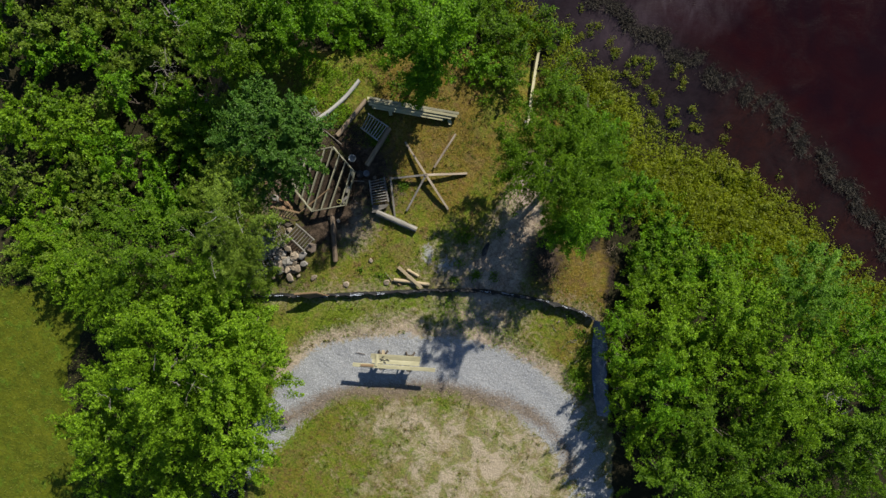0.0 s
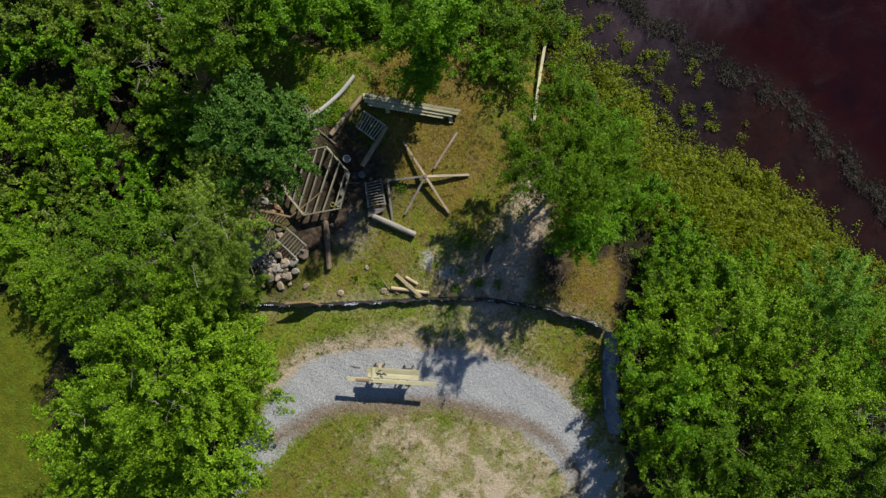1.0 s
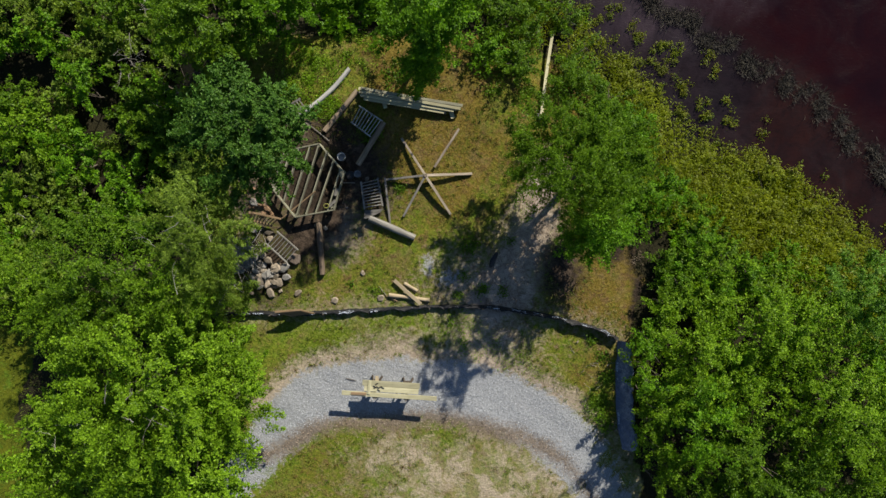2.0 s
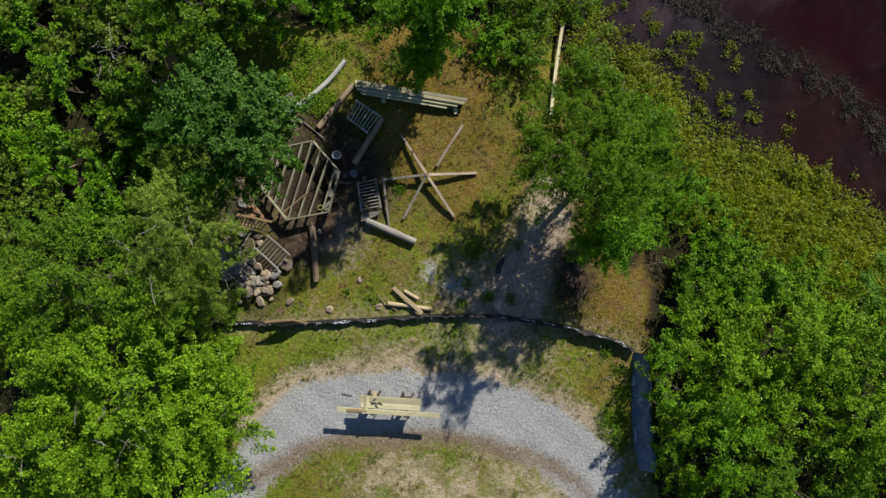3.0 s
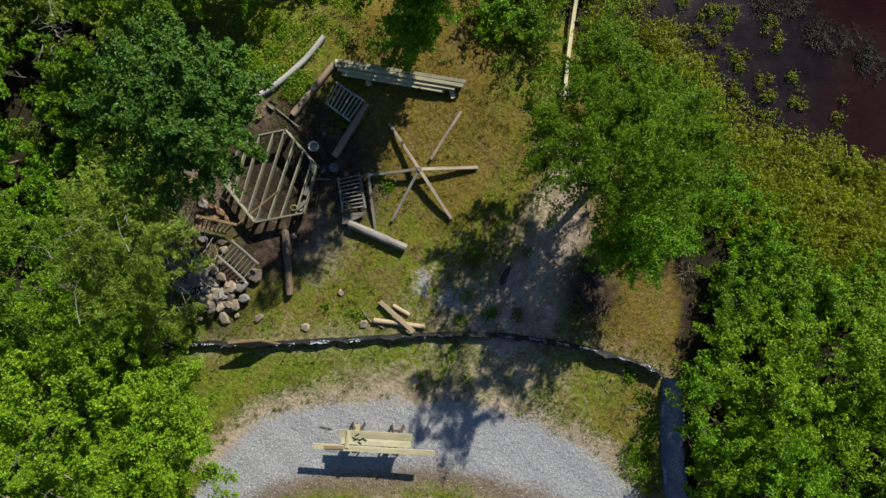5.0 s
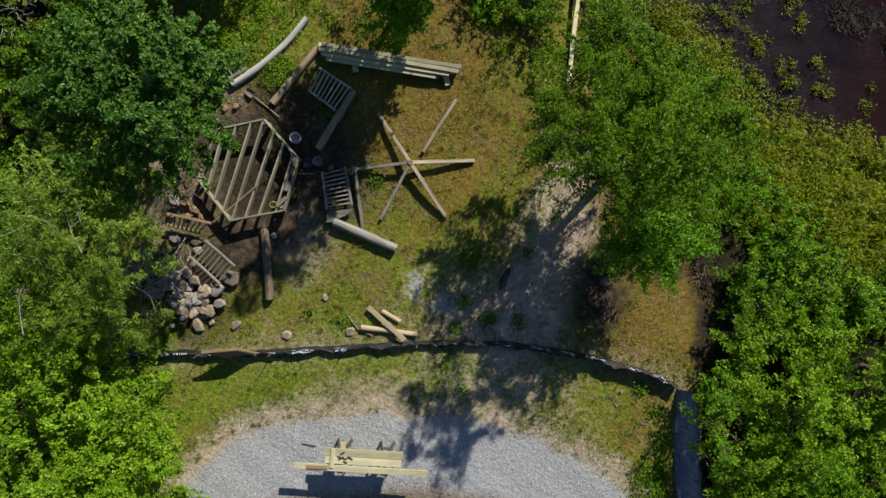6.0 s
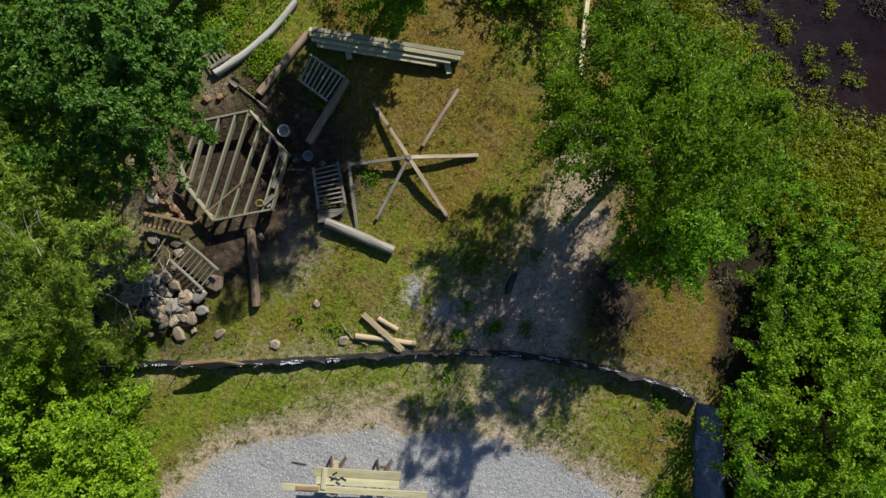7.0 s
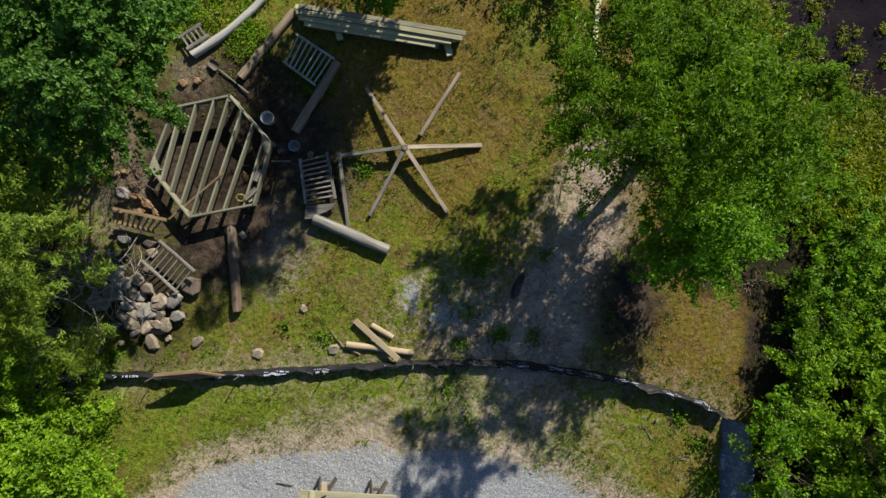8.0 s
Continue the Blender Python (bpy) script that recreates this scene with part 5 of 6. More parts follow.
def build_rocks():
    rows = [(-6.78, -0.59, 0.34, 0.23, 0), (-6.75, -0.82, 0.25, 0.23, 0), (-6.98, -1.39, 0.28, 0.36, 0), (-6.80, -1.62, 0.38, 0.30, 0), (-6.54, -1.94, 0.46, 0.34, 0), (-6.20, -1.90, 0.42, 0.30, 1),
            (-6.14, -2.26, 0.36, 0.26, 1), (-5.84, -1.58, 0.52, 0.46, 2), (-6.58, -2.44, 0.34, 0.18, 0), (-6.47, -2.56, 0.24, 0.13, 0), (-6.68, -2.62, 0.30, 0.14, 0), (-6.78, -2.86, 0.30, 0.42, 0),
            (-7.12, -2.36, 0.58, 0.46, 0), (-7.40, -2.24, 0.44, 0.26, 1), (-7.17, -2.64, 0.30, 0.16, 1), (-6.83, -1.20, 0.26, 0.18, 0), (-7.60, -1.70, 0.56, 0.46, 1), (-7.18, -2.06, 0.30, 0.20, 1), (-6.58, -2.14, 0.26, 0.2, 1), (-7.25, 0.55, 0.42, 0.26, 1), (-7.35, -0.5, 0.34, 0.22, 1), (-7.9, -1.3, 0.5, 0.4, 1), (-7.0, -1.8, 0.3, 0.26, 1), (-7.62, -1.25, 0.52, 0.36, 1), (-7.95, -1.95, 0.5, 0.36, 1), (-7.35, -1.55, 0.42, 0.36, 1)]
    rng = random.Random(8)
    for k, (x, y, a, b, c) in enumerate(rows):
        s = min(a, b) * rng.uniform(0.26, 0.38) * (0.5 if c == 2 else 1)
        ob = part("rock", rock_bm(a * 0.54, b * 0.54, s, k + 1), (STONE_TAN, STONE_GREY, STONE_BROWN)[c])
        ob.matrix_basis = pose(x, y, hz(x, y) + s * 0.55 + (0.10 if 1 < k < 9 else 0), rng.uniform(-12, 12), rng.uniform(-12, 12), rng.uniform(-35, 35))
        tagged(ob, ("tan fieldstone in a loose rock pile", "grey fieldstone in a loose rock pile", "broad brown flat stone beside a railing panel")[c], "rock", "rock pile")
    for k in range(22):
        x, y = -6.75 + rng.gauss(0, 0.4), -2.1 + rng.gauss(0, 0.42)
        a = rng.uniform(0.10, 0.22)
        ob = part("rock", rock_bm(a / 2, a * rng.uniform(0.3, 0.5), a * 0.3, 200 + k), STONE_TAN if k % 3 else STONE_GREY)
        ob.matrix_basis = pose(x, y, hz(x, y) + a * 0.15 + rng.uniform(0, 0.08), rng.uniform(-20, 20), rng.uniform(-20, 20), rng.uniform(0, 180))
        tagged(ob, "small broken stone in a loose rock pile", "rock", "rock pile")
    for k in range(14):
        x, y = -6.95 + rng.gauss(0, 0.30), -2.1 + rng.gauss(0, 0.26)
        a = rng.uniform(0.26, 0.44)
        ob = part("rock", rock_bm(a / 2, a * rng.uniform(0.28, 0.45), a * 0.26, 400 + k), STONE_GREY if k % 3 == 0 else STONE_TAN)
        ob.matrix_basis = pose(x, y, hz(x, y) + a * 0.16 + rng.uniform(0, 0.10), rng.uniform(-25, 25), rng.uniform(-25, 25), rng.uniform(0, 180))
        tagged(ob, "flat broken fieldstone in a loose rock pile", "rock", "rock pile")
    for k, (x, y, a, b) in enumerate(((-5.77, -2.86, 0.34, 0.22), (-3.33, -2.15, 0.2, 0.23), (-4.39, -3.17, 0.3, 0.27), (-2.66, -3.10, 0.32, 0.26), (-5.05, -0.35, 0.13, 0.12), (4.7, -4.85, 0.14, 0.08), (-3.1, 1.35, 0.2, 0.16))):
        ob = part("stone", rock_bm(a / 2, b / 2, 0.05, 60 + k), STONE_TAN)
        ob.matrix_basis = pose(x, y, hz(x, y) + 0.02, 0, 0, rng.uniform(0, 60) + (30 if k == 0 else 0))
        tagged(ob, "single tan stone lying on short grass", "stone", "single stones")


def twigs(name, x, y, count, spread, length, lift, material, label, category, seed, flat=0.25, thick=0.012, z=None):
    """A tangle of bare branches: each a bent, forked tube."""
    rng = np.random.default_rng(seed)
    pieces = []
    for _ in range(count):
        p = np.array([rng.normal() * spread, rng.normal() * spread, abs(rng.normal()) * lift + 0.02])
        a = rng.uniform(0, 2 * math.pi)
        d = np.array([math.cos(a), math.sin(a), rng.normal() * flat])
        ln = length * rng.uniform(0.4, 1.2)
        u = np.linspace(0, 1, 7)[:, None]
        bend = np.array([-d[1], d[0], 0.2]) * rng.normal() * 0.18 * ln
        way = p + d * ln * u + bend * np.sin(u * 2.6) + rng.normal(size=(7, 3)) * 0.012
        way[:, 2] = np.maximum(way[:, 2], 0.01)
        r = thick * rng.uniform(0.5, 1.4)
        pieces.append(tube_arrays(way, r * (1.1 - u[:, 0]), 5))
        for _ in range(3):
            k = int(rng.integers(1, 5))
            e = d * 0.6 + rng.normal(size=3) * 0.5
            w = way[k] + e * ln * 0.35 * np.linspace(0, 1, 4)[:, None]
            pieces.append(tube_arrays(w, r * 0.5 * np.linspace(1, 0.2, 4), 4))
    v, f = join(pieces)
    ob = bulk(name, v, f, material, None, True)
    ob.location = (x, y, hz(x, y) if z is None else z)
    return tagged(ob, label, category, kind="stuff")


def build_clods():
    """Dug earth beside the platform: clods and a root ball's broken edge."""
    rng = random.Random(17)
    for k, (x, y, a, b, turn) in enumerate(((-7.06, 0.47, 0.50, 0.16, -20), (-7.32, 0.38, 0.36, 0.15, 10), (-6.82, 0.30, 0.38, 0.18, -40), (-6.66, 0.10, 0.30, 0.16, -50), (-7.16, 0.99, 0.20, 0.17, 0), (-7.36, 0.94, 0.22, 0.15, 30), (-7.02, 0.70, 0.26, 0.14, -30), (-7.20, 0.62, 0.22, 0.12, 15), (-6.95, 0.12, 0.26, 0.13, 5), (-7.42, 0.12, 0.24, 0.14, -25), (-6.90, 0.95, 0.18, 0.12, 40), (-7.55, 1.15, 0.25, 0.18, 10), (-5.95, 3.0, 0.26, 0.2, 20), (-5.62, 3.05, 0.20, 0.16, 0))):
        bm = rock_bm(a / 2, b / 2, 0.07, 300 + k)
        for v in bm.verts:
            v.co += Vector((noise.noise(v.co * 14), noise.noise(v.co * 14 + Vector((3, 0, 0))), noise.noise(v.co * 17 + Vector((0, 5, 0))))) * 0.03
        ob = part("earth_clod", bm, EARTH)
        ob.matrix_basis = pose(x, y, hz(x, y) + 0.03, rng.uniform(-15, 15), rng.uniform(-15, 15), turn)
        tagged(ob, "reddish-brown clod of dug earth beside the platform frame", "clod", "earth clods")
    # coiled strap on the platform's corner
    a = np.linspace(0, 8 * math.pi, 70)
    w = 0.075 + 0.012 * np.sin(a * 2.7)
    v, f = tube_arrays(np.stack([w * 1.25 * np.cos(a), w * np.sin(a), 0.012 + 0.018 * a / 25 + 0.006 * np.sin(a * 3.1)], 1), [0.006] * 70, 5)
    ob = bulk("strap_coil", v, f, plain("strap", (0.10, 0.10, 0.02), (0.30, 0.29, 0.07), 20), None, True)
    ob.location = (-4.53, 0.36, 0.49)
    tagged(ob, "small coil of yellow-green strap on the platform frame", "strap")


def build_small():
    bucket(-4.00, 2.15, PLASTIC, "white plastic bucket standing on bare soil", 0.16)
    bucket(-3.42, 1.52, PLASTIC_GREY, "grey plastic bucket standing on bare soil", 0.12).scale = (0.84, 0.84, 0.84)
    bm = bmesh.new()
    bmesh.ops.create_cone(bm, cap_ends=True, segments=24, radius1=0.155, radius2=0.150, depth=0.03)
    ob = part("plastic_disc", bm, BLACKBAG)
    ob.location = (-3.72, 1.50, hz(-3.72, 1.50) + 0.02)
    tagged(ob, "dark grey plastic disc lying on soil", "disc")
    sh = thing("shovel", -4.85, 3.08, hz(-4.85, 3.08), "long-handled shovel with a dark steel blade on soil", "shovel")
    o = Vector(sh.location)
    z = 0.04
    beam("handle", Vector((-5.12, 3.30, hz(-5.1, 3.3) + z)) - o, Vector((-4.45, 2.74, hz(-4.45, 2.74) + z)) - o, 0.030, 0.030, GREYED, sh)
    bm = bmesh.new()
    bmesh.ops.create_grid(bm, x_segments=6, y_segments=6, size=0.5)
    for v in bm.verts:
        x, y = v.co.x, v.co.y
        v.co = Vector((x * 0.25, y * 0.19 * (1 - max(0, -x - 0.1) * 0.9), 0.05 * (2 * y) ** 2 + 0.02 * x))
    bmesh.ops.solidify(bm, geom=bm.faces[:], thickness=0.004)
    b = part("blade", bm, STEEL, sh)
    m, _ = along((-5.38, 3.50, z), (-5.10, 3.28, z))
    b.matrix_basis = Matrix.Translation(Vector((-5.24, 3.40, hz(-5.24, 3.4) + 0.05)) - o) @ m.to_3x3().to_4x4()
    twigs("brush_pile", -7.65, -1.35, 54, 0.36, 0.95, 0.32, DEADWOOD, "tangle of bare grey branches beside a rock pile", "brush", 4)
    twigs("dead_branches", -7.55, -1.6, 12, 0.35, 0.9, 0.3, DEADWOOD, "bare pale twigs among the boughs of an olive tree", "branches", 71, 0.2, 0.009, 2.3)
    twigs("dead_branches", -8.1, -0.7, 12, 0.45, 0.9, 0.4, DEADWOOD, "bare pale twigs among the boughs of an olive tree", "branches", 72, 0.2, 0.009, 3.9)
    twigs("brush_pile", 6.9, -1.75, 14, 0.16, 0.35, 0.05, TANLOG, "heap of bare dark sticks under a tree", "brush", 5, 0.08, 0.008)
    twigs("root_tangle", -7.1, 0.9, 26, 0.35, 0.6, 0.12, BROWNLOG, "brown roots and sticks in dug soil", "roots", 6)
    twigs("dead_branches", -8.3, -1.2, 40, 0.45, 1.2, 0.5, DEADWOOD, "bare grey lower branches under an olive tree", "branches", 7, 0.3)
    u = np.linspace(0, 1, 14)
    way = np.stack([2.86 - 0.46 * u ** 1.4 + 0.03 * np.sin(u * 9), 1.38 - 1.5 * u, np.zeros(14)], 1)
    way[:, 2] = height(way[:, 0], way[:, 1]) + 0.012
    v, f = tube_arrays(way, 0.055 - 0.035 * u, 7)
    tagged(bulk("tree_root", v, f, CUTWOOD, None, True), "pale bare tree root lying along the dirt track", "root")
    twigs("fallen_sticks", 5.3, -6.1, 12, 0.35, 0.45, 0.02, DEADWOOD, "pale fallen sticks on the grass", "sticks", 8, 0.05, 0.008)
    twigs("wood_scraps", -4.3, 1.9, 34, 0.75, 0.20, 0.01, TAN, "scattered small sticks and wood scraps on bare soil", "sticks", 61, 0.04, 0.009)
    twigs("wood_scraps", -4.6, -0.7, 16, 0.7, 0.16, 0.01, BROWNLOG, "scattered small sticks and wood scraps on bare soil", "sticks", 62, 0.04, 0.008)
    twigs("fallen_sticks", 2.3, -1.4, 24, 0.8, 0.35, 0.01, BROWNLOG, "dark fallen sticks along the dirt track", "sticks", 63, 0.04, 0.009)
    for k, (x, y, z, n, sp) in enumerate(((-11.4, 8.2, -1.2, 14, 0.3), (-12.1, 6.4, -1.2, 16, 0.4), (-10.4, 4.6, -1.3, 12, 0.35), (-16.2, 0.1, -1.6, 10, 0.3), (-9.6, -5.9, 3.6, 8, 0.35), (-11.9, -6.6, 3.2, 8, 0.3), (14.4, -7.3, 3.2, 7, 0.3))):
        twigs("dead_branches", x, y, n, sp, 0.8, 0.5, DEADWOOD, "bare grey dead branches showing through green leaves", "branches", 40 + k, 0.4, 0.011, z)
    lone("small_stick", (-4.0, 1.22, hz(-4, 1.22)), (-3.55, 1.2, hz(-3.5, 1.2)), 0.035, 0.03, GREYED, "short grey stick on bare soil", "stick")
    lone("small_stick", (-3.95, 0.75, hz(-3.9, 0.7)), (-4.02, 0.45, hz(-4.0, 0.45)), 0.02, 0.02, TAN, "short thin stick on bare soil", "stick")
    lone("small_board", (-4.72, -0.40, hz(-4.7, -0.4)), (-4.62, -0.52, hz(-4.6, -0.5)), 0.12, 0.03, SILVERED, "small grey board scrap beside a log", "board")
    bm = rock_bm(0.12, 0.36, 0.05, 91)
    for v in bm.verts:
        v.co += Vector((noise.noise(v.co * 9), noise.noise(v.co * 11 + Vector((3, 0, 0))), noise.noise(v.co * 14 + Vector((0, 5, 0))))) * 0.06
    ob = part("plastic_sheet", bm, BLACKBAG)
    ob.matrix_basis = pose(1.55, -1.72, hz(1.55, -1.72) + 0.03, 0, 0, -25)
    tagged(ob, "crumpled black plastic sheet beside the dirt track", "plastic sheet")


build_platform()
build_lumber()
build_rafters()
build_logs()
build_railings()
build_table()
build_rocks()
build_clods()
build_small()


# ---- gravel, grass, weeds, water plants ----
def in_clear(x, y):
    """How open the ground is for short grass (1: open)."""
    d, s = line_distance(x, y, SHORE)
    return (x > -9.2) & (x < 7.1) & (y < 6.4) & (y > -14.5) & (d * s < -1.4)


def chips(name, line, half, count, low, high, material, label, category, seed, flat=0.8, fuzz=0.10, avoid=None):
    """Loose broken pieces strewn along a line, too many to count."""
    rng = np.random.default_rng(seed)
    x0, y0 = line.min(0) - 1.2
    x1, y1 = line.max(0) + 1.2
    x, y = rng.uniform(x0, min(x1, 6.8), count), rng.uniform(max(y0, -13.5), y1, count)
    d, _ = line_distance(x, y, line)
    keep = d < half(x) + rng.normal(size=count) * fuzz - 0.05
    if avoid is not None:
        m, _ = line_distance(x, y, avoid)
        keep &= m > 0.26 + rng.normal(size=count) * 0.08 - 0.2 * smooth(3.2, 4.8, x)
    x, y = x[keep], y[keep]
    n = len(x)
    z = height(x, y)
    s = rng.uniform(low, high, n)
    corner = np.array([(1, 0, 0), (-0.3, 0.95, 0), (-0.8, -0.6, 0.1), (0.1, 0.1, flat)])
    a = rng.uniform(0, 6.28, n)
    ca, sa = np.cos(a), np.sin(a)
    c = corner[None] * rng.uniform(0.7, 1.3, (n, 4, 3))
    vx = c[..., 0] * ca[:, None] - c[..., 1] * sa[:, None]
    vy = c[..., 0] * sa[:, None] + c[..., 1] * ca[:, None]
    v = np.stack([vx * s[:, None] + x[:, None], vy * s[:, None] + y[:, None], c[..., 2] * s[:, None] + z[:, None] + 0.004], -1).reshape(-1, 3)
    q = np.arange(n)[:, None] * 4
    f = np.concatenate([q + [0, 1, 3], q + [1, 2, 3], q + [2, 0, 3]])
    tagged(bulk(name, v, f, material), label, category, kind="stuff")


def build_gravel():
    chips("gravel", GRAVEL_LINE, lambda x: 0.70 + 0.42 * smooth(-8.5, -5.0, x) - 0.1 * smooth(4.0, 6.0, x), 72000, 0.007, 0.018, GRAVEL, "loose pale grey crushed stone on the curved path", "gravel", 21, avoid=MULCH_LINE)
    chips("mulch", MULCH_LINE, lambda x: 0.30 + 0 * x, 26000, 0.010, 0.035, CHIP, "brown wood chips and small stones edging the gravel", "mulch", 22, 0.5, 0.16)
    chips("dirt_crumbs", TRACK, lambda x: 0.85 + 0 * x, 9000, 0.006, 0.022, CHIP, "loose crumbs of earth and bark on the dirt track", "dirt", 23, 0.5, 0.3)


def blades(name, x, y, size, wide, material, label, seed, lean=1.3):
    rng = np.random.default_rng(seed)
    n = len(x)
    z = height(x, y)
    a = rng.uniform(0, 6.28, n)
    ln = size * rng.uniform(0.5, 1.4, n)
    d = np.stack([np.cos(a), np.sin(a)], 1)
    t = np.abs(rng.normal(size=n)) * lean
    base = np.stack([x, y, z - 0.005], 1)
    side = np.stack([-d[:, 1], d[:, 0], np.zeros(n)], 1) * (wide * rng.uniform(0.6, 1.3, n))[:, None]
    up = np.stack([d[:, 0] * np.sin(t), d[:, 1] * np.sin(t), np.cos(t)], 1) * ln[:, None]
    v = np.stack([base - side, base + side, base + up * 0.6 + side * 0.6, base + up + np.concatenate([d, np.zeros((n, 1))], 1) * (ln * 0.25)[:, None]], 1).reshape(-1, 3)
    return tagged(bulk(name, v, np.arange(4 * n).reshape(-1, 4), material), label, "grass", kind="stuff")


def build_grass():
    rng = np.random.default_rng(5)
    n = 240000
    x, y = rng.uniform(-9.2, 7.0, n), rng.uniform(-13.5, 6.4, n)
    g, _ = line_distance(x, y, GRAVEL_LINE)
    m, _ = line_distance(x, y, MULCH_LINE)
    t, _ = line_distance(x, y, TRACK)
    keep = in_clear(x, y) & (g > 1.15) & (m > 0.4) & (t > 0.75 + 0.4 * smooth(0.5, -3.0, y))
    for cx, cy, rx, ry in ((-5.2, 1.1, 2.0, 1.9), (-5.4, -0.6, 0.95, 1.1), (-4.5, -0.2, 0.8, 0.9), (-3.6, 1.7, 0.9, 0.9), (-6.8, -1.5, 0.9, 1.3), (-0.9, -1.9, 0.3, 0.5), (4.3, -1.9, 0.6, 0.9), (6.6, -2.2, 0.5, 1.6)):
        keep &= np.hypot((x - cx) / rx, (y - cy) / ry) > 0.9 + 0.25 * rng.random(n)
    patch = wave(x, y, 1.3, 4.0) + 0.5 * wave(x, y, 3.7, 1.5)
    sandy = (y < -8.2) & (np.hypot((x - 1.6) / 3.9, (y + 11.2) / 2.6) < 1.0)
    keep &= patch + rng.normal(size=n) * 0.5 + np.where(sandy, -0.8, 0.35) > 0
    x, y, patch = x[keep], y[keep], patch[keep]
    dry = rng.random(len(x)) < np.clip(0.25 + 0.35 * smooth(-1.0, 3.0, y) - 0.25 * patch, 0.05, 0.8)
    blades("grass", x[~dry], y[~dry], 0.05, 0.010, GRASS, "short patchy green grass over the clearing", 6)
    blades("dry_grass", x[dry], y[dry], 0.05, 0.009, STRAW, "short dry straw-coloured grass over the clearing", 7)
    # tussocks: close bunches of longer blades
    k = rng.choice(len(x), 1300, replace=False)
    tx = np.repeat(x[k], 22) + rng.normal(size=1300 * 22) * 0.035
    ty = np.repeat(y[k], 22) + rng.normal(size=1300 * 22) * 0.035
    pick = np.repeat(rng.random(1300) < 0.3, 22)
    blades("grass_tussocks", tx[~pick], ty[~pick], 0.075, 0.010, GRASS, "small green grass tussocks over the clearing", 16, 1.2)
    blades("dry_tussocks", tx[pick], ty[pick], 0.075, 0.009, STRAW, "small dry grass tussocks over the clearing", 17, 1.2)
    n = 9000
    x, y = rng.uniform(-21.5, -16.2, n), rng.uniform(-14, -2.6, n)
    blades("lawn_grass", x, y, 0.07, 0.012, GRASS, "mown yellow-green lawn beyond the trees", 8)


def weeds(name, spots, material, label, seed, leaf=0.075, per=30, spread=0.10, flat=0.35, z=0.06, water=False):
    rng = np.random.default_rng(seed)
    pts = []
    for x, y, r, count in spots:
        a, q = rng.uniform(0, 6.28, count), r * np.sqrt(rng.random(count))
        px, py = x + np.cos(a) * q, y + np.sin(a) * q
        h = np.full(count, WATER_Z) if water else height(px, py)
        pts.append(np.stack([px, py, h + z], 1))
    v, f = leaf_arrays(np.concatenate(pts), per, spread, leaf, rng, up=1.0, flat=flat)
    return tagged(bulk(name, v, f, material), label, "weeds", kind="stuff")


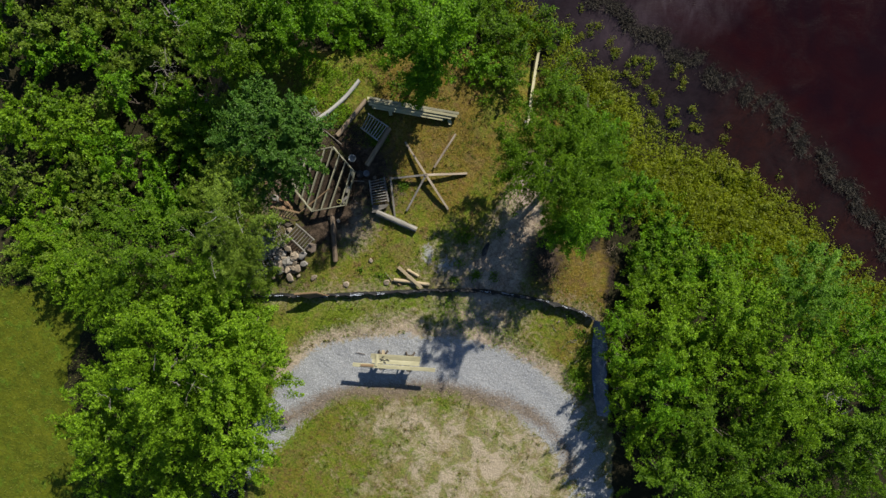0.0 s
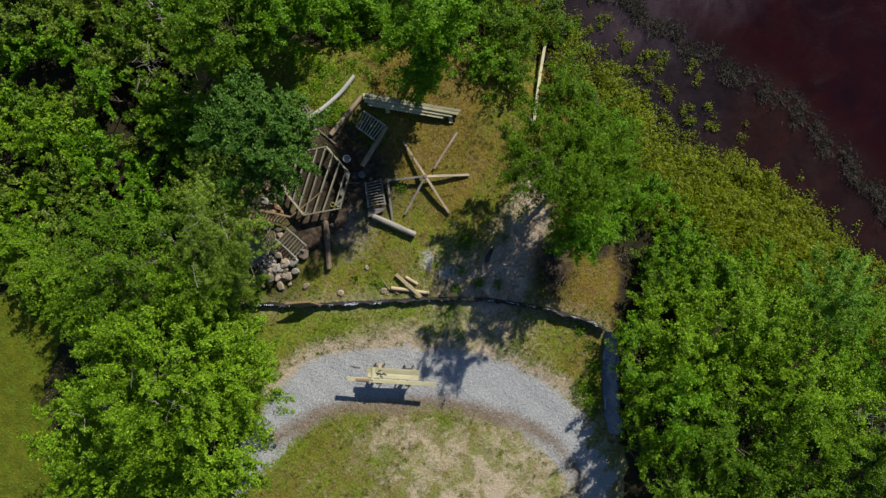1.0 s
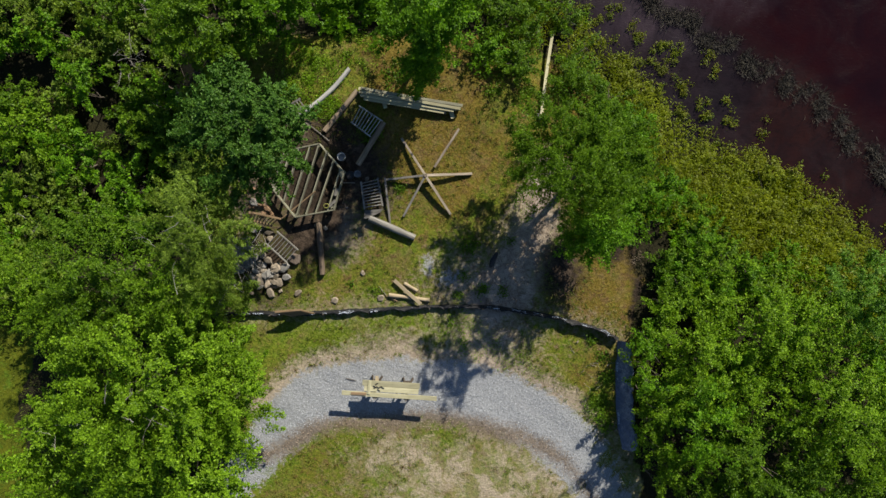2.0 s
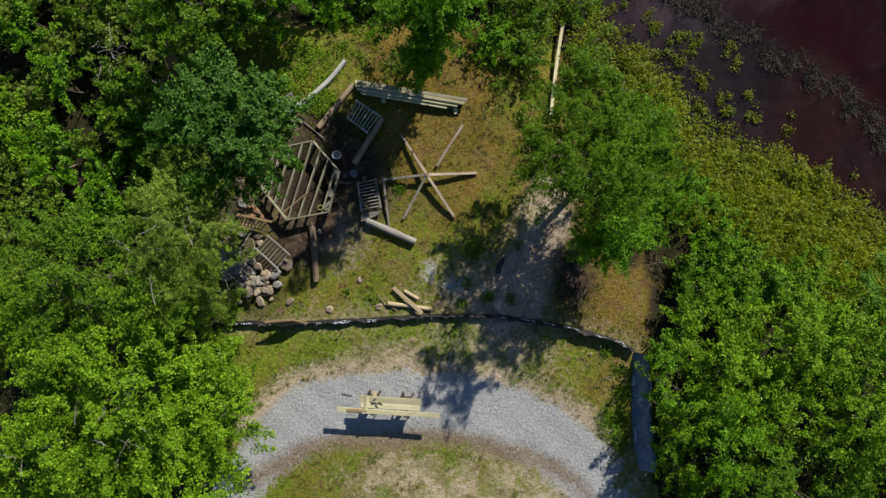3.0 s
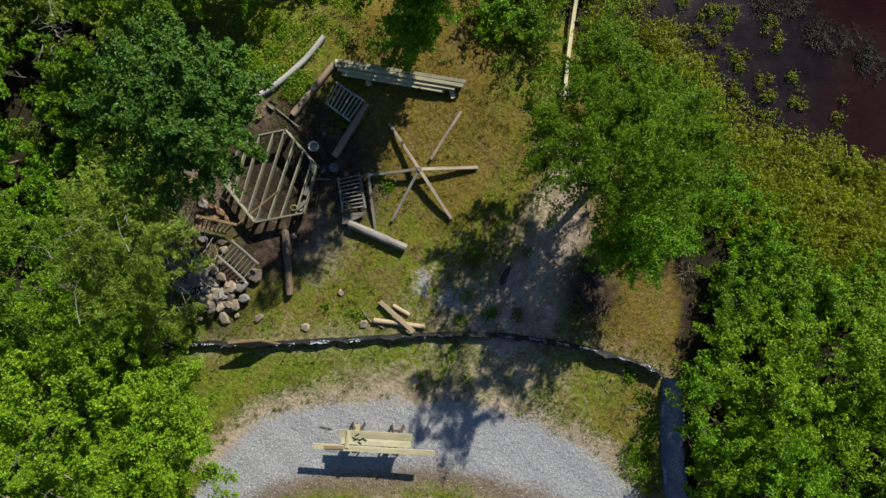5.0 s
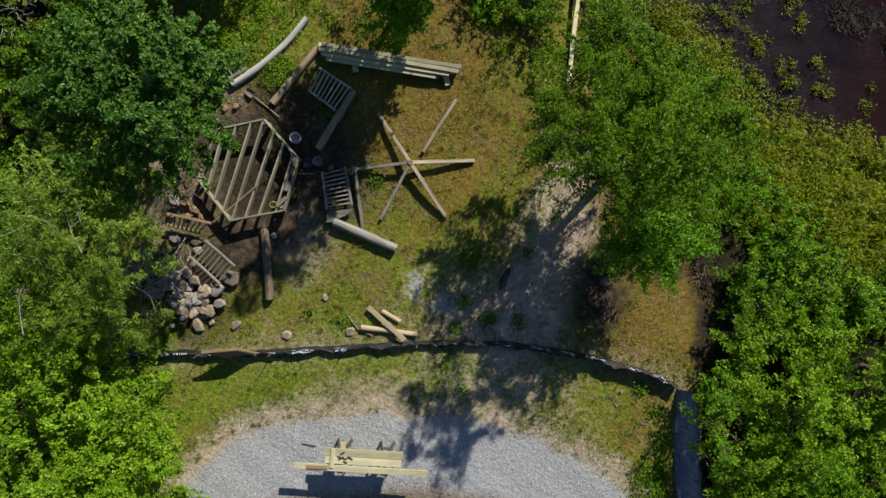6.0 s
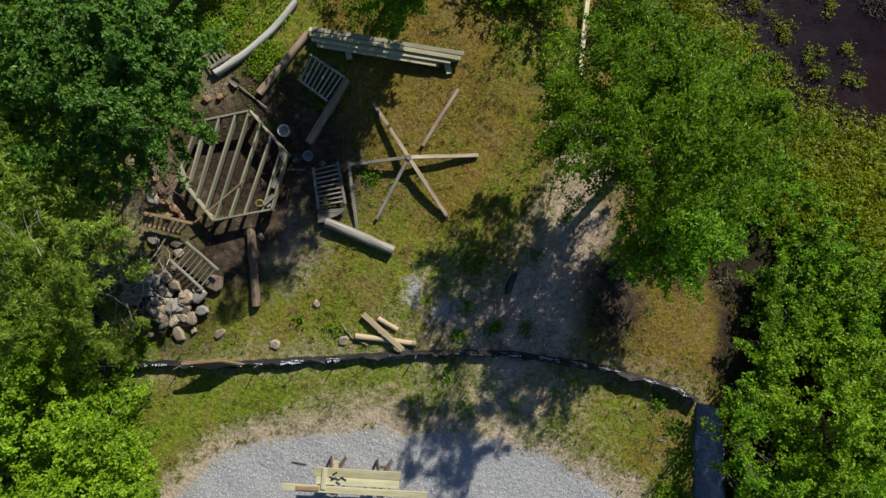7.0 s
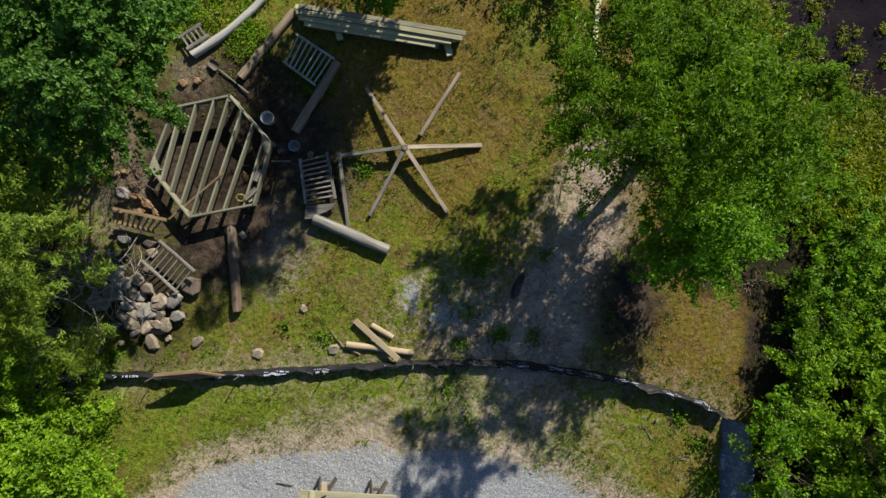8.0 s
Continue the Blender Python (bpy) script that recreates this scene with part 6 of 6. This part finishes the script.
def build_weeds():
    weeds("weeds", [(-4.75, 5.0, 0.9, 70), (-4.4, 3.9, 0.45, 40), (-5.6, 5.6, 0.9, 50), (-3.3, 5.9, 0.8, 40), (-5.9, 4.5, 0.5, 40)], LEAF_BRIGHT, "yellow-green broad-leaved weeds beside a white log", 1, leaf=0.06, z=0.06, flat=0.25)
    weeds("weeds", [(0.6, -4.4, 0.5, 14), (1.6, -4.9, 0.25, 8), (2.5, -5.0, 0.4, 10), (1.9, -5.4, 0.5, 10), (0.9, -5.2, 0.4, 7), (2.7, -5.6, 0.35, 7), (3.3, -6.0, 0.25, 4), (0.2, -3.9, 0.5, 10)], LEAF_BRIGHT, "bright green low weeds below a black fence", 12, leaf=0.042, per=34, spread=0.15, flat=0.14, z=0.025)
    weeds("weeds", [(-2.9, 3.0, 0.4, 26), (-1.9, 1.05, 0.15, 8), (-2.8, -2.75, 0.18, 4), (-3.8, -2.55, 0.1, 3), (5.15, -4.75, 0.16, 7), (5.3, -7.2, 0.35, 14), (1.2, -2.7, 0.15, 5), (0.45, -2.3, 0.15, 5), (1.9, -2.95, 0.15, 5), (2.2, -1.0, 0.12, 4), (5.5, -7.6, 0.35, 16), (0.7, -1.2, 0.3, 14), (0.2, -3.0, 0.12, 5), (1.1, -2.9, 0.12, 5), (-0.1, -4.3, 0.5, 7), (0.4, -4.9, 0.3, 5), (3.0, 4.2, 0.5, 30), (1.6, 4.8, 0.5, 20), (2.7, 2.3, 0.4, 20), (-2.0, 5.1, 0.5, 20), (-8.2, -4.6, 0.6, 30), (-7.9, -3.3, 0.3, 14), (5.7, -7.0, 0.25, 14), (5.75, -6.2, 0.2, 12), (5.8, -8.0, 0.25, 12), (5.6, -5.4, 0.15, 6)], LEAF_FERN, "clumps of bright green low weeds in the grass", 2, per=22)
    rng = np.random.default_rng(3)
    spots = []
    for t in np.linspace(0, 1, 80):
        k = t * (len(SHORE) - 4) + 1
        i = int(k)
        p = SHORE[i] + (SHORE[i + 1] - SHORE[i]) * (k - i)
        d = (SHORE[i + 1] - SHORE[i]) / np.linalg.norm(SHORE[i + 1] - SHORE[i])
        out = abs(rng.normal()) * 0.5 * (1.1 if 2 < k < 5 else 0.8) - 0.2
        q = p + np.array([-d[1], d[0]]) * out
        spots.append((q[0], q[1], 0.10, 1))
    weeds("water_plants", spots, LEAF_WATER, "patchy olive green water plants along the shore", 4, leaf=0.09, per=26, spread=0.10, flat=0.3, z=0.07, water=True)
    spots = [(x + rng.normal() * 0.16, y + rng.normal() * 0.16, 0.07, int(rng.integers(1, 5))) for x, y in ((8.3, 5.9), (8.65, 6.3), (7.7, 5.7), (7.9, 5.0), (7.2, 4.8), (8.65, 4.9), (9.65, 4.15), (9.9, 3.7), (10.5, 4.2), (9.8, 5.7), (6.9, 6.8), (7.3, 6.55), (6.5, 5.75), (6.8, 5.5), (5.9, 7.2), (8.4, 3.7), (8.9, 3.8), (10.6, 3.35), (10.0, 5.25), (7.7, 4.5), (8.1, 6.1), (9.2, 4.6), (5.2, 7.9), (6.2, 7.7), (12.1, 3.0), (8.0, 5.45)) for _ in range(4)]
    weeds("water_plants", spots, LEAF_WATER, "floating olive green water plants in shallow water", 5, leaf=0.075, per=15, spread=0.075, flat=0.5, z=0.06, water=True)
    weeds("water_plants", [(5.0, 7.35, 0.3, 16)], LEAF_FERN, "bright green clump of water plants", 6, per=26, z=0.08, water=True)
    # tall grasses and sedges that close the bank between the shrubs and the water
    n = 9000
    x, y = rng.uniform(2.6, 19.5, n), rng.uniform(-6.0, 9.0, n)
    d, side = line_distance(x, y, SHORE)
    d = d * side + 0.35 * wave(x, y, 2.1, 6.0) + 0.2 * wave(x, y, 5.3, 2.0)
    p, _ = line_distance(x, y, np.array([(3.32, 3.40), (3.84, 6.62)]))
    keep = (d < np.where(x < 11, -0.1, 0.05)) & (d > np.where(x > 6.5, -3.6, -1.9)) & (p > 0.35)
    x, y, d = x[keep], y[keep], d[keep]
    lift = 0.10 + 0.32 * smooth(0.3, -1.4, d) + 0.10 * wave(x, y, 3.3, 1.0)
    c = np.stack([x, y, np.maximum(height(x, y), WATER_Z) + np.maximum(lift, 0.06)], 1)
    v, f = leaf_arrays(c, 17, 0.15, 0.16, rng, up=0.5, flat=0.7, narrow=0.22)
    tagged(bulk("shore_sedge", v, f, LEAF_SHORE), "yellow-green sedges and tall grasses along the bank", "sedge", kind="stuff")
    # dead reeds drifted into a long line
    xs, ys = [], []
    for a, b in zip(DEBRIS[:-1], DEBRIS[1:]):
        n = int(np.linalg.norm(b - a) * 1150)
        u = rng.random((n, 1))
        p = a + (b - a) * u + rng.normal(size=(n, 2)) * 0.17 + 0.16 * np.sin(u * 9 + a[0])
        keep = wave(p[:, 0], p[:, 1], 2.6, 1.0) + 0.5 * wave(p[:, 0], p[:, 1], 6.1, 2.0) + rng.normal(size=n) * 0.3 > -0.12
        xs.append(p[keep, 0])
        ys.append(p[keep, 1])
    x, y = np.concatenate(xs), np.concatenate(ys)
    n = len(x)
    a, ln = rng.uniform(0, 6.28, n), rng.uniform(0.05, 0.22, n)
    d = np.stack([np.cos(a), np.sin(a), rng.uniform(0, 0.9, n)], 1) * ln[:, None]
    s = np.stack([-np.sin(a), np.cos(a), np.zeros(n)], 1) * 0.006
    b = np.stack([x, y, np.full(n, WATER_Z + 0.005) + rng.random(n) * 0.03], 1)
    v = np.stack([b - s, b + s, b + d + s, b + d - s], 1).reshape(-1, 3)
    tagged(bulk("dead_reeds", v, np.arange(4 * n).reshape(-1, 4), REED_DEAD), "drifted line of dark dead reeds on the water", "reeds", kind="stuff")


build_gravel()
build_grass()
build_weeds()
